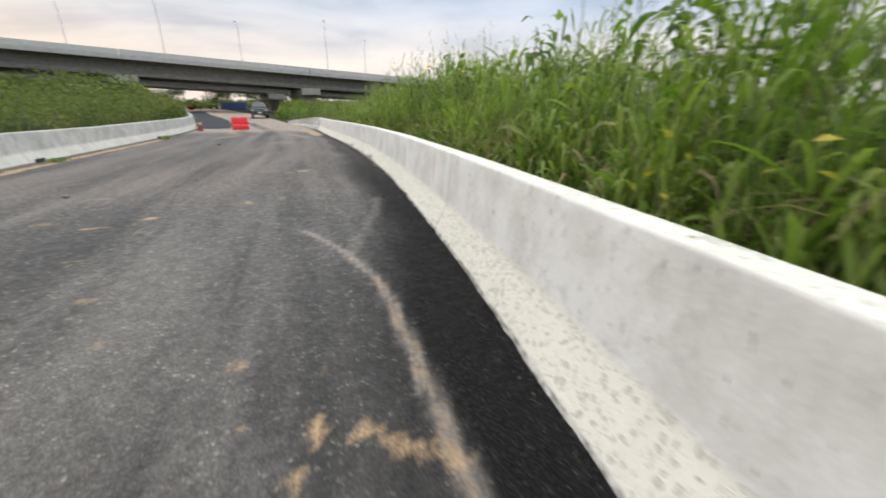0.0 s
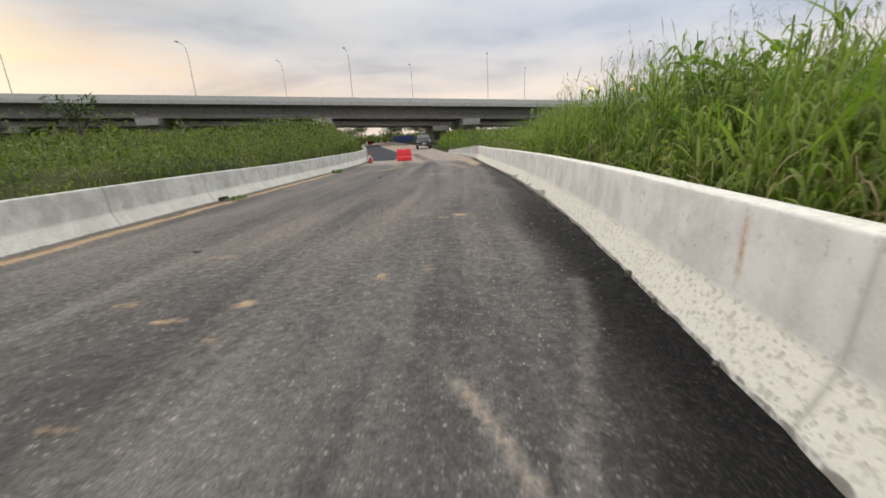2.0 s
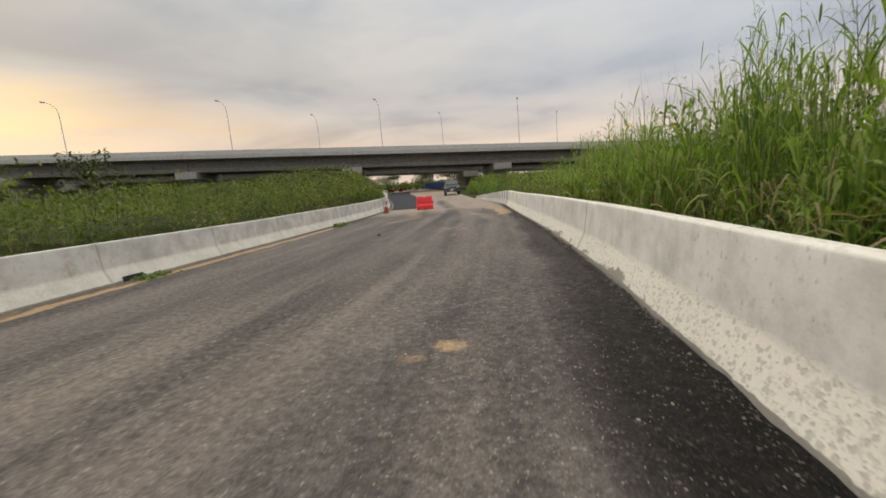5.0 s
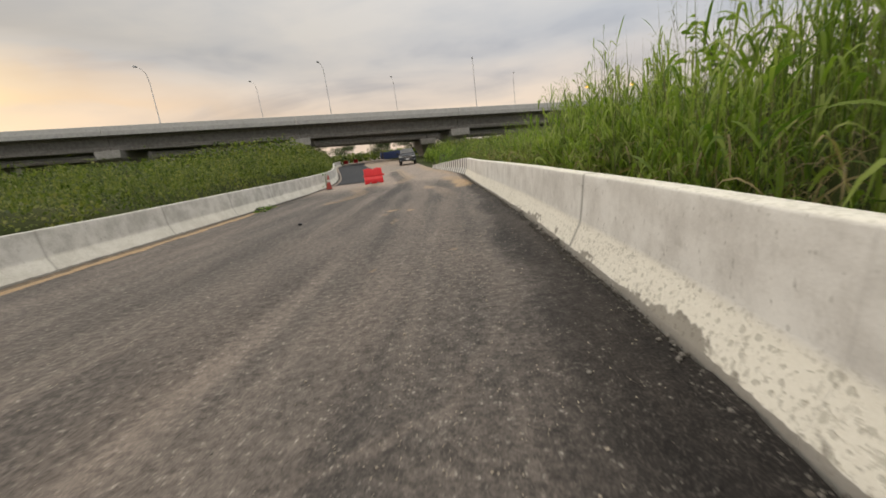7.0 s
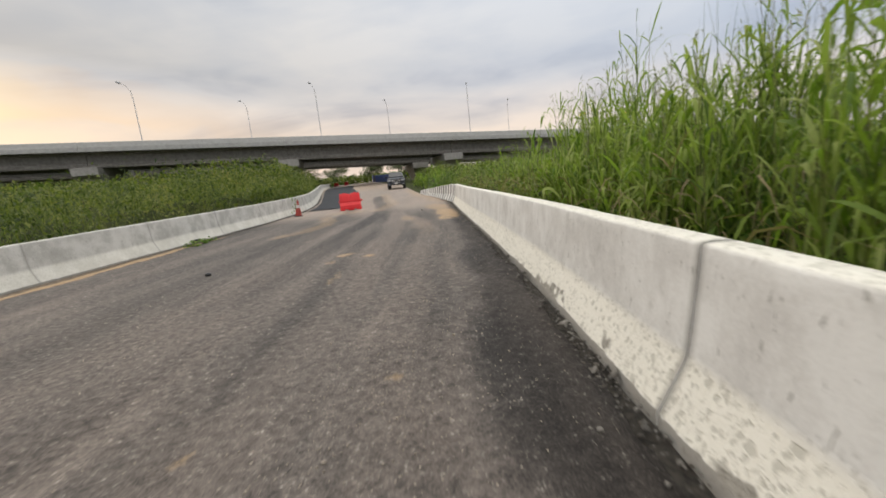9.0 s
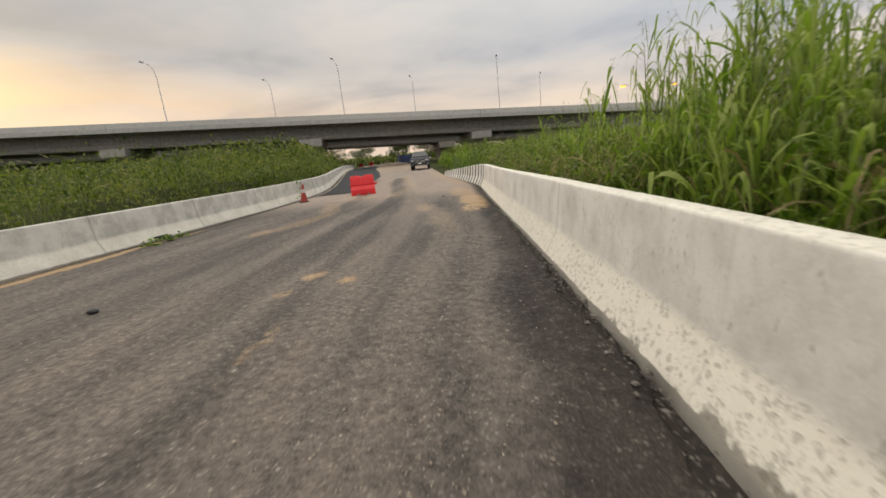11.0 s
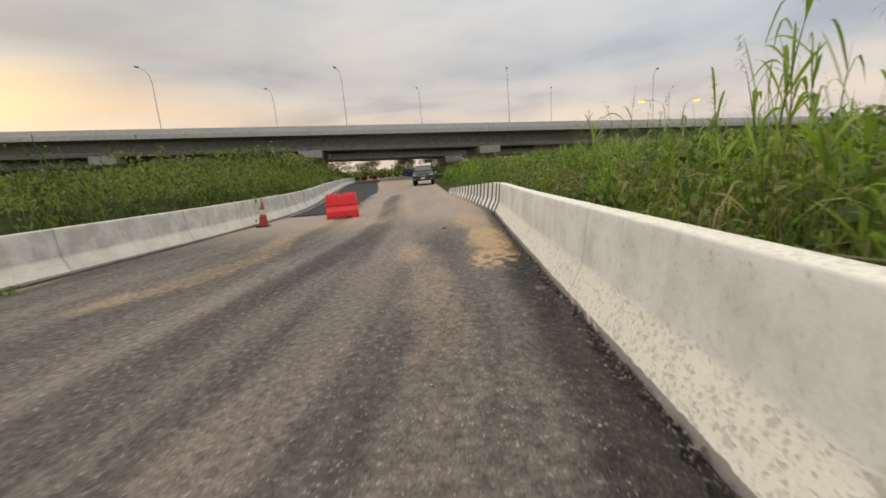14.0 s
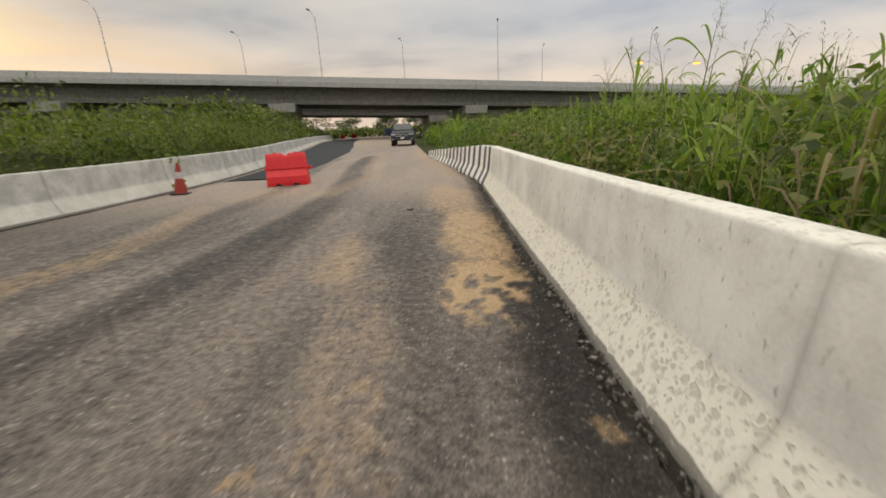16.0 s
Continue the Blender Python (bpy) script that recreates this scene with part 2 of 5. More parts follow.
    nt.links.new(ramp(nt, mid, [(0.3, 0.85), (0.7, 0.6)]), p.inputs["Roughness"])
    nt.links.new(maths(nt, "SUBTRACT", 0.36, maths(nt, "MULTIPLY", fresh_and_shade, 0.30)), p.inputs["Specular IOR Level"])
    h = maths(nt, "ADD", maths(nt, "MULTIPLY", grit, 0.6), maths(nt, "MULTIPLY", maths(nt, "MULTIPLY", stone, pick), 0.5))
    bump(nt, p, h, 0.55, 0.010)
    return m


def leaf_material(name, stops, trans=0.35, rough=0.5, spread=0.65):
    m = bpy.data.materials.new(name)
    m.use_nodes = True
    nt = m.node_tree
    p = nt.nodes["Principled BSDF"]
    geo = node(nt, "ShaderNodeNewGeometry")
    n = noise_tex(nt, geo.outputs["Position"], 0.55, 3)
    f = maths(nt, "ADD", maths(nt, "MULTIPLY", geo.outputs["Random Per Island"], spread), maths(nt, "MULTIPLY", n, 1.15 - spread), clamp=True)
    col = ramp(nt, f, stops)
    nt.links.new(col, p.inputs["Base Color"])
    p.inputs["Roughness"].default_value = rough
    p.inputs["Specular IOR Level"].default_value = 0.22
    tr = node(nt, "ShaderNodeBsdfTranslucent")
    bright = mixc(nt, 1.0, col, (1.25, 1.55, 0.75), "MULTIPLY")
    nt.links.new(bright, tr.inputs[0])
    mx = node(nt, "ShaderNodeMixShader")
    mx.inputs[0].default_value = trans
    nt.links.new(p.outputs[0], mx.inputs[1])
    nt.links.new(tr.outputs[0], mx.inputs[2])
    nt.links.new(mx.outputs[0], nt.nodes["Material Output"].inputs[0])
    return m


def glowing(name, colour, strength):
    m = bpy.data.materials.new(name)
    m.use_nodes = True
    nt = m.node_tree
    p = nt.nodes["Principled BSDF"]
    p.inputs["Base Color"].default_value = (*colour, 1)
    p.inputs["Emission Color"].default_value = (*colour, 1)
    p.inputs["Emission Strength"].default_value = strength
    return m


M_CONC = concrete_material("barrier_concrete", (0.67, 0.66, 0.63), (0.575, 0.56, 0.53))
# Left barrier: greyer copy, its side turned from the sun darkened in colour.
M_CONC_GREY_SHADE = concrete_material("grey_shaded_concrete", (0.53, 0.52, 0.49), (0.40, 0.39, 0.36))
# Girder, slab and pier concrete: shade under the deck put into the colour.
M_CONC_SHADE = concrete_material("shaded_bridge_concrete", (0.19, 0.178, 0.162), (0.145, 0.136, 0.122), pits=False)
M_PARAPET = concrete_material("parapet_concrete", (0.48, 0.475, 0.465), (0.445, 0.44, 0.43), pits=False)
# edge beam, a little darker than the parapet
M_EDGE = concrete_material("edge_beam_concrete", (0.40, 0.395, 0.385), (0.35, 0.345, 0.335), pits=False)
M_PIER = concrete_material("shaded_pier_concrete", (0.30, 0.29, 0.275), (0.245, 0.235, 0.22), pits=False)
M_WHITE = simple("white_road_paint", (0.62, 0.61, 0.58), (0.76, 0.75, 0.72), 7, 0.7)
M_BLACK = simple("black_road_paint", (0.030, 0.030, 0.030), (0.055, 0.053, 0.05), 7, 0.6)
M_ROAD = asphalt_material()
M_NEW = simple("new_asphalt", (0.008, 0.009, 0.011), (0.022, 0.025, 0.031), 2.2, 0.8, 0, 0.6, 0.01)
M_NEW.node_tree.nodes["Principled BSDF"].inputs["Specular IOR Level"].default_value = 0.3
# Rubble taken near black, with the shade of the crevice in its colour.
M_RUBBLE = simple("broken_edge_shade", (0.008, 0.007, 0.006), (0.10, 0.085, 0.066), 26, 0.95, 0, 0.9, 0.03)
# Earth and undergrowth; the dark tone carries the shade between the plants.
M_FIELD = simple("overgrown_earth_shade", (0.020, 0.030, 0.010), (0.056, 0.062, 0.022), 0.8, 0.95, 0, 0.8, 0.05)
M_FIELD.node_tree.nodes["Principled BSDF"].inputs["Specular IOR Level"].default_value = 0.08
M_STONE = simple("loose_stone", (0.045, 0.042, 0.038), (0.26, 0.24, 0.21), 9, 0.9)
M_CLOD = simple("asphalt_crumbs", (0.014, 0.013, 0.012), (0.15, 0.13, 0.105), 24, 0.95, 0, 0.8, 0.01)
M_GRIT = simple("pale_grit", (0.20, 0.165, 0.125), (0.50, 0.44, 0.36), 30, 0.95)
M_RED = simple("red_plastic", (0.58, 0.010, 0.016), (0.68, 0.018, 0.022), 4, 0.5, 0, 0.06)
M_ORANGE = simple("orange_plastic", (0.20, 0.020, 0.012), (0.36, 0.034, 0.02), 6, 0.5)
M_BAND = simple("white_band", (0.34, 0.30, 0.28), (0.55, 0.52, 0.49), 9, 0.5)
M_RUBBER = simple("black_rubber", (0.012, 0.012, 0.012), (0.03, 0.03, 0.03), 12, 0.8)
M_STEEL = simple("galvanised_steel", (0.42, 0.43, 0.44), (0.55, 0.56, 0.57), 5, 0.5, 0.4)
M_CAR = simple("slate_car_paint", (0.010, 0.014, 0.022), (0.014, 0.019, 0.029), 3, 0.42, 0.0, 0.0)
M_TRIM = simple("black_trim", (0.010, 0.010, 0.011), (0.02, 0.02, 0.02), 10, 0.45)
M_CHROME = simple("chrome", (0.55, 0.56, 0.58), (0.65, 0.66, 0.68), 4, 0.18, 1.0, 0.0)
M_GLASS = simple("windscreen_glass", (0.02, 0.025, 0.03), (0.03, 0.035, 0.04), 2, 0.06, 0.0, 0.0)
M_LAMP = simple("lamp_lens", (0.30, 0.31, 0.33), (0.42, 0.43, 0.45), 8, 0.12, 0.0, 0.0)
M_PLATE = simple("plate_white", (0.6, 0.6, 0.6), (0.7, 0.7, 0.7), 8, 0.5)
M_BLUE = simple("blue_sheet_steel", (0.025, 0.04, 0.12), (0.04, 0.065, 0.18), 3, 0.55)
M_BARK = simple("bark", (0.05, 0.04, 0.03), (0.11, 0.09, 0.07), 9, 0.95, 0, 0.8, 0.02)
M_SODIUM = glowing("sodium_light", (1.0, 0.48, 0.04), 2.2)
M_REED = leaf_material("reed_blades", [(0.10, (0.020, 0.046, 0.011)), (0.34, (0.086, 0.142, 0.023)), (0.64, (0.205, 0.272, 0.048)), (0.93, (0.31, 0.34, 0.12)), (1.0, (0.38, 0.33, 0.19))], 0.42, 0.55, 0.6)
M_STALK = leaf_material("reed_stalks", [(0.2, (0.05, 0.085, 0.02)), (0.7, (0.13, 0.155, 0.05)), (0.95, (0.24, 0.19, 0.10))], 0.15)
M_DRY = leaf_material("dry_blades", [(0.2, (0.11, 0.085, 0.04)), (0.8, (0.26, 0.20, 0.10))], 0.3)
M_PLUME = leaf_material("seed_plumes", [(0.2, (0.10, 0.095, 0.06)), (0.8, (0.26, 0.24, 0.17))], 0.4)
M_VINE = leaf_material("vine_leaves", [(0.1, (0.030, 0.066, 0.013)), (0.5, (0.080, 0.145, 0.025)), (0.9, (0.165, 0.235, 0.05))], 0.4)
M_SCRUB = leaf_material("scrub_leaves", [(0.28, (0.016, 0.032, 0.008)), (0.48, (0.064, 0.090, 0.020)), (0.70, (0.155, 0.168, 0.046)), (0.95, (0.24, 0.21, 0.09))], 0.4, 0.55, 0.42)
M_SHRUB = leaf_material("shrub_leaves", [(0.1, (0.045, 0.085, 0.015)), (0.5, (0.115, 0.175, 0.028)), (0.9, (0.20, 0.265, 0.055))], 0.45, 0.5)
M_FLOWER = leaf_material("yellow_leaves", [(0.2, (0.26, 0.21, 0.02)), (0.8, (0.42, 0.36, 0.05))], 0.3)
M_TREE = leaf_material("tree_leaves", [(0.1, (0.020, 0.036, 0.010)), (0.6, (0.045, 0.066, 0.02)), (0.95, (0.085, 0.10, 0.04))], 0.25)


# ---------------------------------------------------------------- mesh helpers
def link_mesh(name, me, mat, parent=None, label=""):
    ob = new(name, me)
    for mt in (mat if isinstance(mat, (list, tuple)) else [mat]):
        me.materials.append(mt)
    if parent is not None:
        ob.parent = parent
    if label:
        ob["label"] = label
    return ob


def part(name, bm, mat, parent=None, label=""):
    me = bpy.data.meshes.new(name)
    bm.to_mesh(me)
    bm.free()
    return link_mesh(name, me, mat, parent, label)


def arrays(name, verts, faces, mat, parent=None, label="", smooth=False, attrs=None, mats=None):
    me = bpy.data.meshes.new(name)
    verts = np.asarray(verts, dtype=np.float32).reshape(-1, 3)
    faces = np.asarray(faces, dtype=np.int32)
    k = faces.shape[1]
    me.vertices.add(len(verts))
    me.vertices.foreach_set("co", verts.ravel())
    me.loops.add(faces.size)
    me.loops.foreach_set("vertex_index", faces.ravel())
    me.polygons.add(len(faces))
    me.polygons.foreach_set("loop_start", np.arange(0, faces.size, k, dtype=np.int32))
    me.polygons.foreach_set("loop_total", np.full(len(faces), k, dtype=np.int32))
    if mats is not None:
        me.polygons.foreach_set("material_index", np.asarray(mats, dtype=np.int32))
    me.update(calc_edges=True)
    if smooth:
        me.polygons.foreach_set("use_smooth", np.ones(len(faces), dtype=bool))
    for key, val in (attrs or {}).items():
        a = me.attributes.new(key, "FLOAT", "POINT")
        a.data.foreach_set("value", np.asarray(val, dtype=np.float32).ravel())
    return link_mesh(name, me, mat, parent, label)


def grid_faces(nr, nc):
    i = np.arange(nr * nc).reshape(nr, nc)
    return np.stack([i[:-1, :-1], i[:-1, 1:], i[1:, 1:], i[1:, :-1]], -1).reshape(-1, 4)


def empty(name, m, label, category, group=""):
    ob = new(name)
    ob.matrix_world = m
    return tagged(ob, label, category, group)


def box(bm, x0, x1, y0, y1, z0, z1, bev=0.0):
    r = bmesh.ops.create_cube(bm, size=1.0)
    bmesh.ops.transform(bm, verts=r["verts"], matrix=Matrix.Translation(((x0 + x1) / 2, (y0 + y1) / 2, (z0 + z1) / 2)) @ Matrix.Diagonal((x1 - x0, y1 - y0, z1 - z0, 1)))
    if bev:
        ed = {e for v in r["verts"] for e in v.link_edges}
        bmesh.ops.bevel(bm, geom=list(ed), offset=bev, segments=2, affect="EDGES", profile=0.5)
    return bm


def tube(bm, pts, radii, sides=8, cap=True):
    """A tapered tube along points."""
    rings = []
    for k, (p, r) in enumerate(zip(pts, radii)):
        p = Vector(p)
        d = (Vector(pts[min(k + 1, len(pts) - 1)]) - Vector(pts[max(k - 1, 0)])).normalized()
        a = d.orthogonal().normalized()
        b = d.cross(a)
        rings.append([bm.verts.new(p + r * (math.cos(t) * a + math.sin(t) * b)) for t in (2 * math.pi * i / sides for i in range(sides))])
    for r0, r1 in zip(rings, rings[1:]):
        for i in range(sides):
            bm.faces.new((r0[i], r0[(i + 1) % sides], r1[(i + 1) % sides], r1[i]))
    if cap:
        bm.faces.new(rings[0][::-1])
        bm.faces.new(rings[-1])
    return bm


def lumpy(x, y, seed=0.0):
    """Cheap smooth noise of two coordinates, about -1..1."""
    x, y = np.asarray(x, float), np.asarray(y, float)
    s = np.zeros(np.broadcast(x, y).shape)
    for k, (f, a) in enumerate(((0.31, 1.0), (0.73, 0.6), (1.7, 0.35), (3.9, 0.22), (8.3, 0.12))):
        p = seed * 1.7 + k * 2.1
        s = s + a * np.sin(f * x * 1.3 + p + 1.9 * np.sin(f * y * 0.9 + p)) * np.cos(f * y * 1.1 - 1.3 * p + 1.4 * np.sin(f * x + 0.5 * p))
    return s / 1.5


def sstep(a, b, x):
    t = np.clip((np.asarray(x, float) - a) / (b - a), 0, 1)
    return t * t * (3 - 2 * t)


# ---------------------------------------------------------------- plan
def rise(y):
    y = np.asarray(y, float)
    a = 0.03 + 0.0006 * np.clip(y - 16, 0, 16) ** 2
    return a + 0.016 * np.clip(y - 32, 0, 150)


def gz(x, y):
    x = np.asarray(x, float)
    return rise(y) + 0.007 * np.clip(1.0 - x, 0, 8) * sstep(4, 12, y) * sstep(32, 18, y) + 0.03 * np.clip(-x - 5.0, 0, 12) * sstep(32, 44, y)


RIGHT_Y = [-14, -5, 0.7, 3.3, 7, 11, 15, 19, 24, 28.6, 33, 38, 48, 70, 140]
RIGHT_X = [-2.2, 0.0, 0.82, 1.13, 1.42, 1.57, 1.54, 1.37, 1.09, 0.86, 0.05, -1.1, -2.6, -5.9, -24]
LEFT_Y = [-14, 0, 8, 20, 27, 31, 34, 38, 43, 55, 67, 86, 140]
LEFT_X = [-6.6, -5.95, -5.85, -6.1, -6.25, -6.55, -7.05, -8.0, -9.4, -12.9, -16.3, -20.5, -33]


def smooth_line(ys, xs):
    yy = np.linspace(ys[0], ys[-1], 1600)
    xx = np.interp(yy, ys, xs)
    k = np.hanning(31)
    k /= k.sum()
    pad = np.concatenate([2 * xx[0] - xx[15:0:-1], xx, 2 * xx[-1] - xx[-2:-17:-1]])
    return yy, np.convolve(pad, k, "valid")


RY, RX = smooth_line(RIGHT_Y, RIGHT_X)
LY, LX = smooth_line(LEFT_Y, LEFT_X)


def right_x(y):
    return np.interp(y, RY, RX)


def left_x(y):
    return np.interp(y, LY, LX)


# ---------------------------------------------------------------- ground and road
def build_ground():
    xs = np.concatenate([-np.geomspace(1500, 20, 16), np.linspace(-18, 18, 19), np.geomspace(20, 1500, 16)])
    ys = np.concatenate([-np.geomspace(1500, 20, 14), np.linspace(-18, 80, 50), np.geomspace(86, 2500, 16)])
    X, Y = np.meshgrid(xs, ys)
    inside = (X > left_x(Y) - 0.3) & (X < right_x(Y) + 0.3) & (Y > -20) & (Y < 90)
    Z = gz(np.clip(X, -12, 6), Y) - 0.05 + 0.02 * lumpy(X, Y, 3) * (~inside)
    tagged(arrays("ground", np.stack([X, Y, Z], -1), grid_faces(*X.shape), M_FIELD, smooth=True),
           "dark overgrown earth reaching the horizon", "ground", kind="structure")


def blob(X, Y, cx, cy, rx, ry, ang=0.0):
    """1 in the middle of an ellipse, falling to 0 at its rim."""
    c, s = math.cos(radians(ang)), math.sin(radians(ang))
    u, v = (X - cx) * c + (Y - cy) * s, -(X - cx) * s + (Y - cy) * c
    return np.clip(1.3 - 1.3 * ((u / rx) ** 2 + (v / ry) ** 2), 0, 1)


def trail(X, Y, pts, width, power=1.0):
    """A streak along a line of points."""
    best = np.full(X.shape, 1e9)
    for (ax, ay), (bx, by) in zip(pts, pts[1:]):
        dx, dy = bx - ax, by - ay
        t = np.clip(((X - ax) * dx + (Y - ay) * dy) / (dx * dx + dy * dy), 0, 1)
        best = np.minimum(best, np.hypot(X - ax - t * dx, Y - ay - t * dy))
    return power * np.clip(1.2 - 1.2 * (best / width) ** 2, 0, 1)


def build_road():
    v = np.concatenate([np.arange(-13, -2, 0.25), np.arange(-2, 30, 0.06), np.arange(30, 46, 0.15), np.arange(46, 120, 0.6)])
    u = np.linspace(0, 1, 150)
    V, U = np.meshgrid(v, u, indexing="ij")
    xl = left_x(V) - 0.12
    xr = right_x(V) + 0.02 - sstep(7, 12, V) * sstep(40, 28, V) * np.clip(0.085 + 0.03 * sstep(11, 14, V) + 0.05 * lumpy(V * 6, V * 1.3, 19) + 0.03 * lumpy(V * 19, V * 3.1, 22), 0.02, 0.20)
    X = xl + (xr - xl) * U
    Y = V
    edge = xr - X
    near = sstep(30, 26, Y)
    worn = 0.004 * lumpy(X * 3, Y * 1.5, 1) + 0.003 * lumpy(X * 11, Y * 9, 5)
    crumble = np.clip(0.10 - edge, 0, 0.1) * (0.25 * lumpy(X * 10, Y * 7, 2))
    Z = gz(X, Y) + worn * near + crumble
    # dark unworn margin beside the barrier, widest near the start
    marg = np.interp(Y, [-5, 2, 8, 12, 16, 20, 24, 30], [0.75, 0.62, 0.74, 0.60, 0.42, 0.32, 0.22, 0.1])
    fresh_and_shade = sstep(1.5, 0.6, edge / marg + 0.25 * lumpy(X * 2, Y * 1.5, 7)) * sstep(40, 28, Y) * np.interp(Y, [4, 8, 11, 15, 20], [1.0, 0.90, 0.76, 0.68, 0.64])
    fresh_and_shade = np.maximum(fresh_and_shade, 0.16 * sstep(3.5, 0.8, Y) * (0.8 + 0.3 * lumpy(X, Y, 33)))
    # Dark line put into the colour for the undercut shadow of the left barrier.
    left_gap = X - left_x(Y)
    fresh_and_shade = np.maximum(fresh_and_shade, 0.95 * sstep(0.17, 0.08, left_gap + 0.05 * lumpy(X * 4, Y * 3, 35)) * sstep(17, 21, Y) * sstep(60, 45, Y))
    lane = sstep(0.35, 0.9, np.cos((edge - 3.1) * 2.2) * 0.5 + 0.5 + 0.12 * lumpy(X, Y * 0.4, 4))
    dust = np.clip(0.36 + 0.30 * lumpy(X * 1.2, Y * 0.3, 9) + 0.25 * lane, 0, 1) * (1 - fresh_and_shade)
    dust = dust * (0.34 + 0.66 * sstep(2.5, 7.5, Y))
    dust = np.maximum(dust, 0.80 * sstep(20, 29, Y))
    dust = np.clip(dust + 0.04 * sstep(3.2, 1.2, X - left_x(Y)) * sstep(3, 8, Y) * (0.8 + 0.4 * lumpy(X * 2, Y * 0.3, 21)), 0, 1)
    soil = np.zeros(X.shape)
    weave = X + 0.18 * lumpy(X * 0.6, Y * 0.5, 17)
    track = np.zeros(X.shape)
    for off, wide, k in ((0.0, 0.42, 0.85), (-1.45, 0.30, 0.45), (0.42, 0.16, 0.35)):
        line = [(-2.2 + off, 1.0), (-2.3 + off, 7.5), (-1.95 + off, 10.5), (-1.6 + off, 13.5), (-1.6 + off, 17), (-1.9 + off, 21), (-1.8 + off, 24.5), (-2.05 + off, 28), (-2.9 + off, 32), (-4.2 + off, 40)]
        track = np.maximum(track, trail(weave, Y, line, wide, k))
    track *= (0.75 + 0.5 * lumpy(X * 2.5, Y * 0.6, 27)) * sstep(0, 4, Y)
    track = np.clip(track, 0, 1)
    dust = dust * (1 - 0.7 * track)
    dust = np.maximum(dust, trail(weave, Y, [(-0.9, 9), (-0.35, 12), (-0.4, 15), (-0.75, 20), (-1.0, 24), (-1.6, 29), (-3.4, 41)], 0.5, 0.62))

    X0, Y0 = X, Y
    wx = 0.09 * lumpy(X * 6, Y * 5, 12) + 0.05 * lumpy(X * 17, Y * 15, 13)
    wy = 0.14 * lumpy(X * 5, Y * 4, 14) + 0.06 * lumpy(X * 15, Y * 16, 15)
    calm = 0.25 + 0.75 * sstep(4.5, 7.0, Y)
    X, Y = X + wx * 0.8 * calm, Y + wy * calm

    def put(a):
        np.maximum(soil, a, out=soil)

    # muddy tyre trail that swings off at the start
    put(trail(X, Y, [(0.385, 0.5), (0.39, 0.9), (0.40, 1.23), (0.41, 1.61), (0.42, 2.11), (0.38, 2.69)], 0.055, 0.44))
    put(trail(X, Y, [(0.38, 2.6), (0.15, 3.54), (-0.09, 4.11)], 0.05, 0.4))
    pale = trail(X, Y, [(0.385, 0.5), (0.40, 1.23), (0.42, 2.11), (0.38, 2.69), (0.15, 3.54), (-0.09, 4.11)], 0.07, 0.95)
    pale = np.maximum(pale, trail(X, Y, [(-0.02, 3.95), (-0.44, 4.63), (-0.95, 5.01), (-1.6, 5.4)], 0.09, 0.5))
    for pts in ([(0.25, 3.2), (0.36, 3.58), (0.54, 4.1), (0.73, 4.82), (0.85, 5.6)], [(-0.6, 9.3), (-0.2, 9.65), (0.28, 10.05), (0.59, 11.0)],
                [(-4.1, 7.8), (-3.6, 8.4)], [(-4.4, 9.0), (-3.8, 9.3), (-2.6, 10.2), (-2.0, 11.5)],):
        pale = np.maximum(pale, trail(X, Y, pts, 0.09, 0.62))
    dust = np.maximum(dust, pale)
    fresh_and_shade = fresh_and_shade * (1 - 0.75 * np.clip(pale, 0, 1))
    put(trail(X, Y, [(0.4, 0.95), (0.24, 1.06), (0.1, 1.2)], 0.06, 0.75))
    for cx, cy, rx, ry, k in ((-0.14, 1.02, 0.05, 0.07, 1.0), (-0.07, 1.24, 0.06, 0.10, 1.0), (0.10, 1.2, 0.10, 0.06, 1.0), (-0.36, 1.33, 0.035, 0.05, 0.7), (-0.43, 1.79, 0.05, 0.08, 0.6), (-0.03, 1.61, 0.03, 0.10, 0.55),
                              (-1.69, 4.64, 0.10, 0.07, 0.7), (-1.78, 5.27, 0.14, 0.10, 0.85), (-2.21, 4.95, 0.17, 0.08, 0.8), (-1.89, 3.83, 0.16, 0.06, 0.6), (-1.45, 2.9, 0.12, 0.06, 0.6), (-1.12, 2.25, 0.10, 0.06, 0.5),
                              (-2.75, 5.3, 0.22, 0.07, 0.7), (-2.85, 6.66, 0.25, 0.07, 0.6), (-0.77, 5.81, 0.08, 0.11, 0.8), (-1.06, 5.81, 0.06, 0.06, 0.6), (-0.37, 6.06, 0.07, 0.07, 0.65), (-0.95, 6.39, 0.06, 0.05, 0.6),
                              (-0.09, 8.76, 0.15, 0.13, 0.95), (-0.29, 8.57, 0.14, 0.09, 0.85), (-0.95, 9.6, 0.10, 0.12, 0.5), (0.51, 9.5, 0.07, 0.07, 0.45), (-0.57, 12.68, 0.06, 0.08, 0.65), (0.32, 13.28, 0.05, 0.07, 0.6),
                              (-1.08, 17.7, 0.20, 0.30, 0.9), (-0.64, 17.45, 0.14, 0.24, 0.8), (-1.12, 17.05, 0.12, 0.22, 0.62), (-0.77, 15.9, 0.10, 0.55, 0.45), (-0.20, 20.93, 0.07, 0.12, 0.85), (0.08, 21.4, 0.05, 0.07, 0.55),
                              (-3.62, 21.4, 0.25, 0.6, 0.62), (1.10, 21.15, 0.10, 0.12, 0.4)):
        put(k * blob(X, Y, cx, cy, rx, ry))
    put(0.52 * trail(X, Y, [(-3.6, 21.2), (-3.3, 22.2), (-3.15, 23.6), (-3.5, 25.2), (-4.1, 26.6)], 0.40))
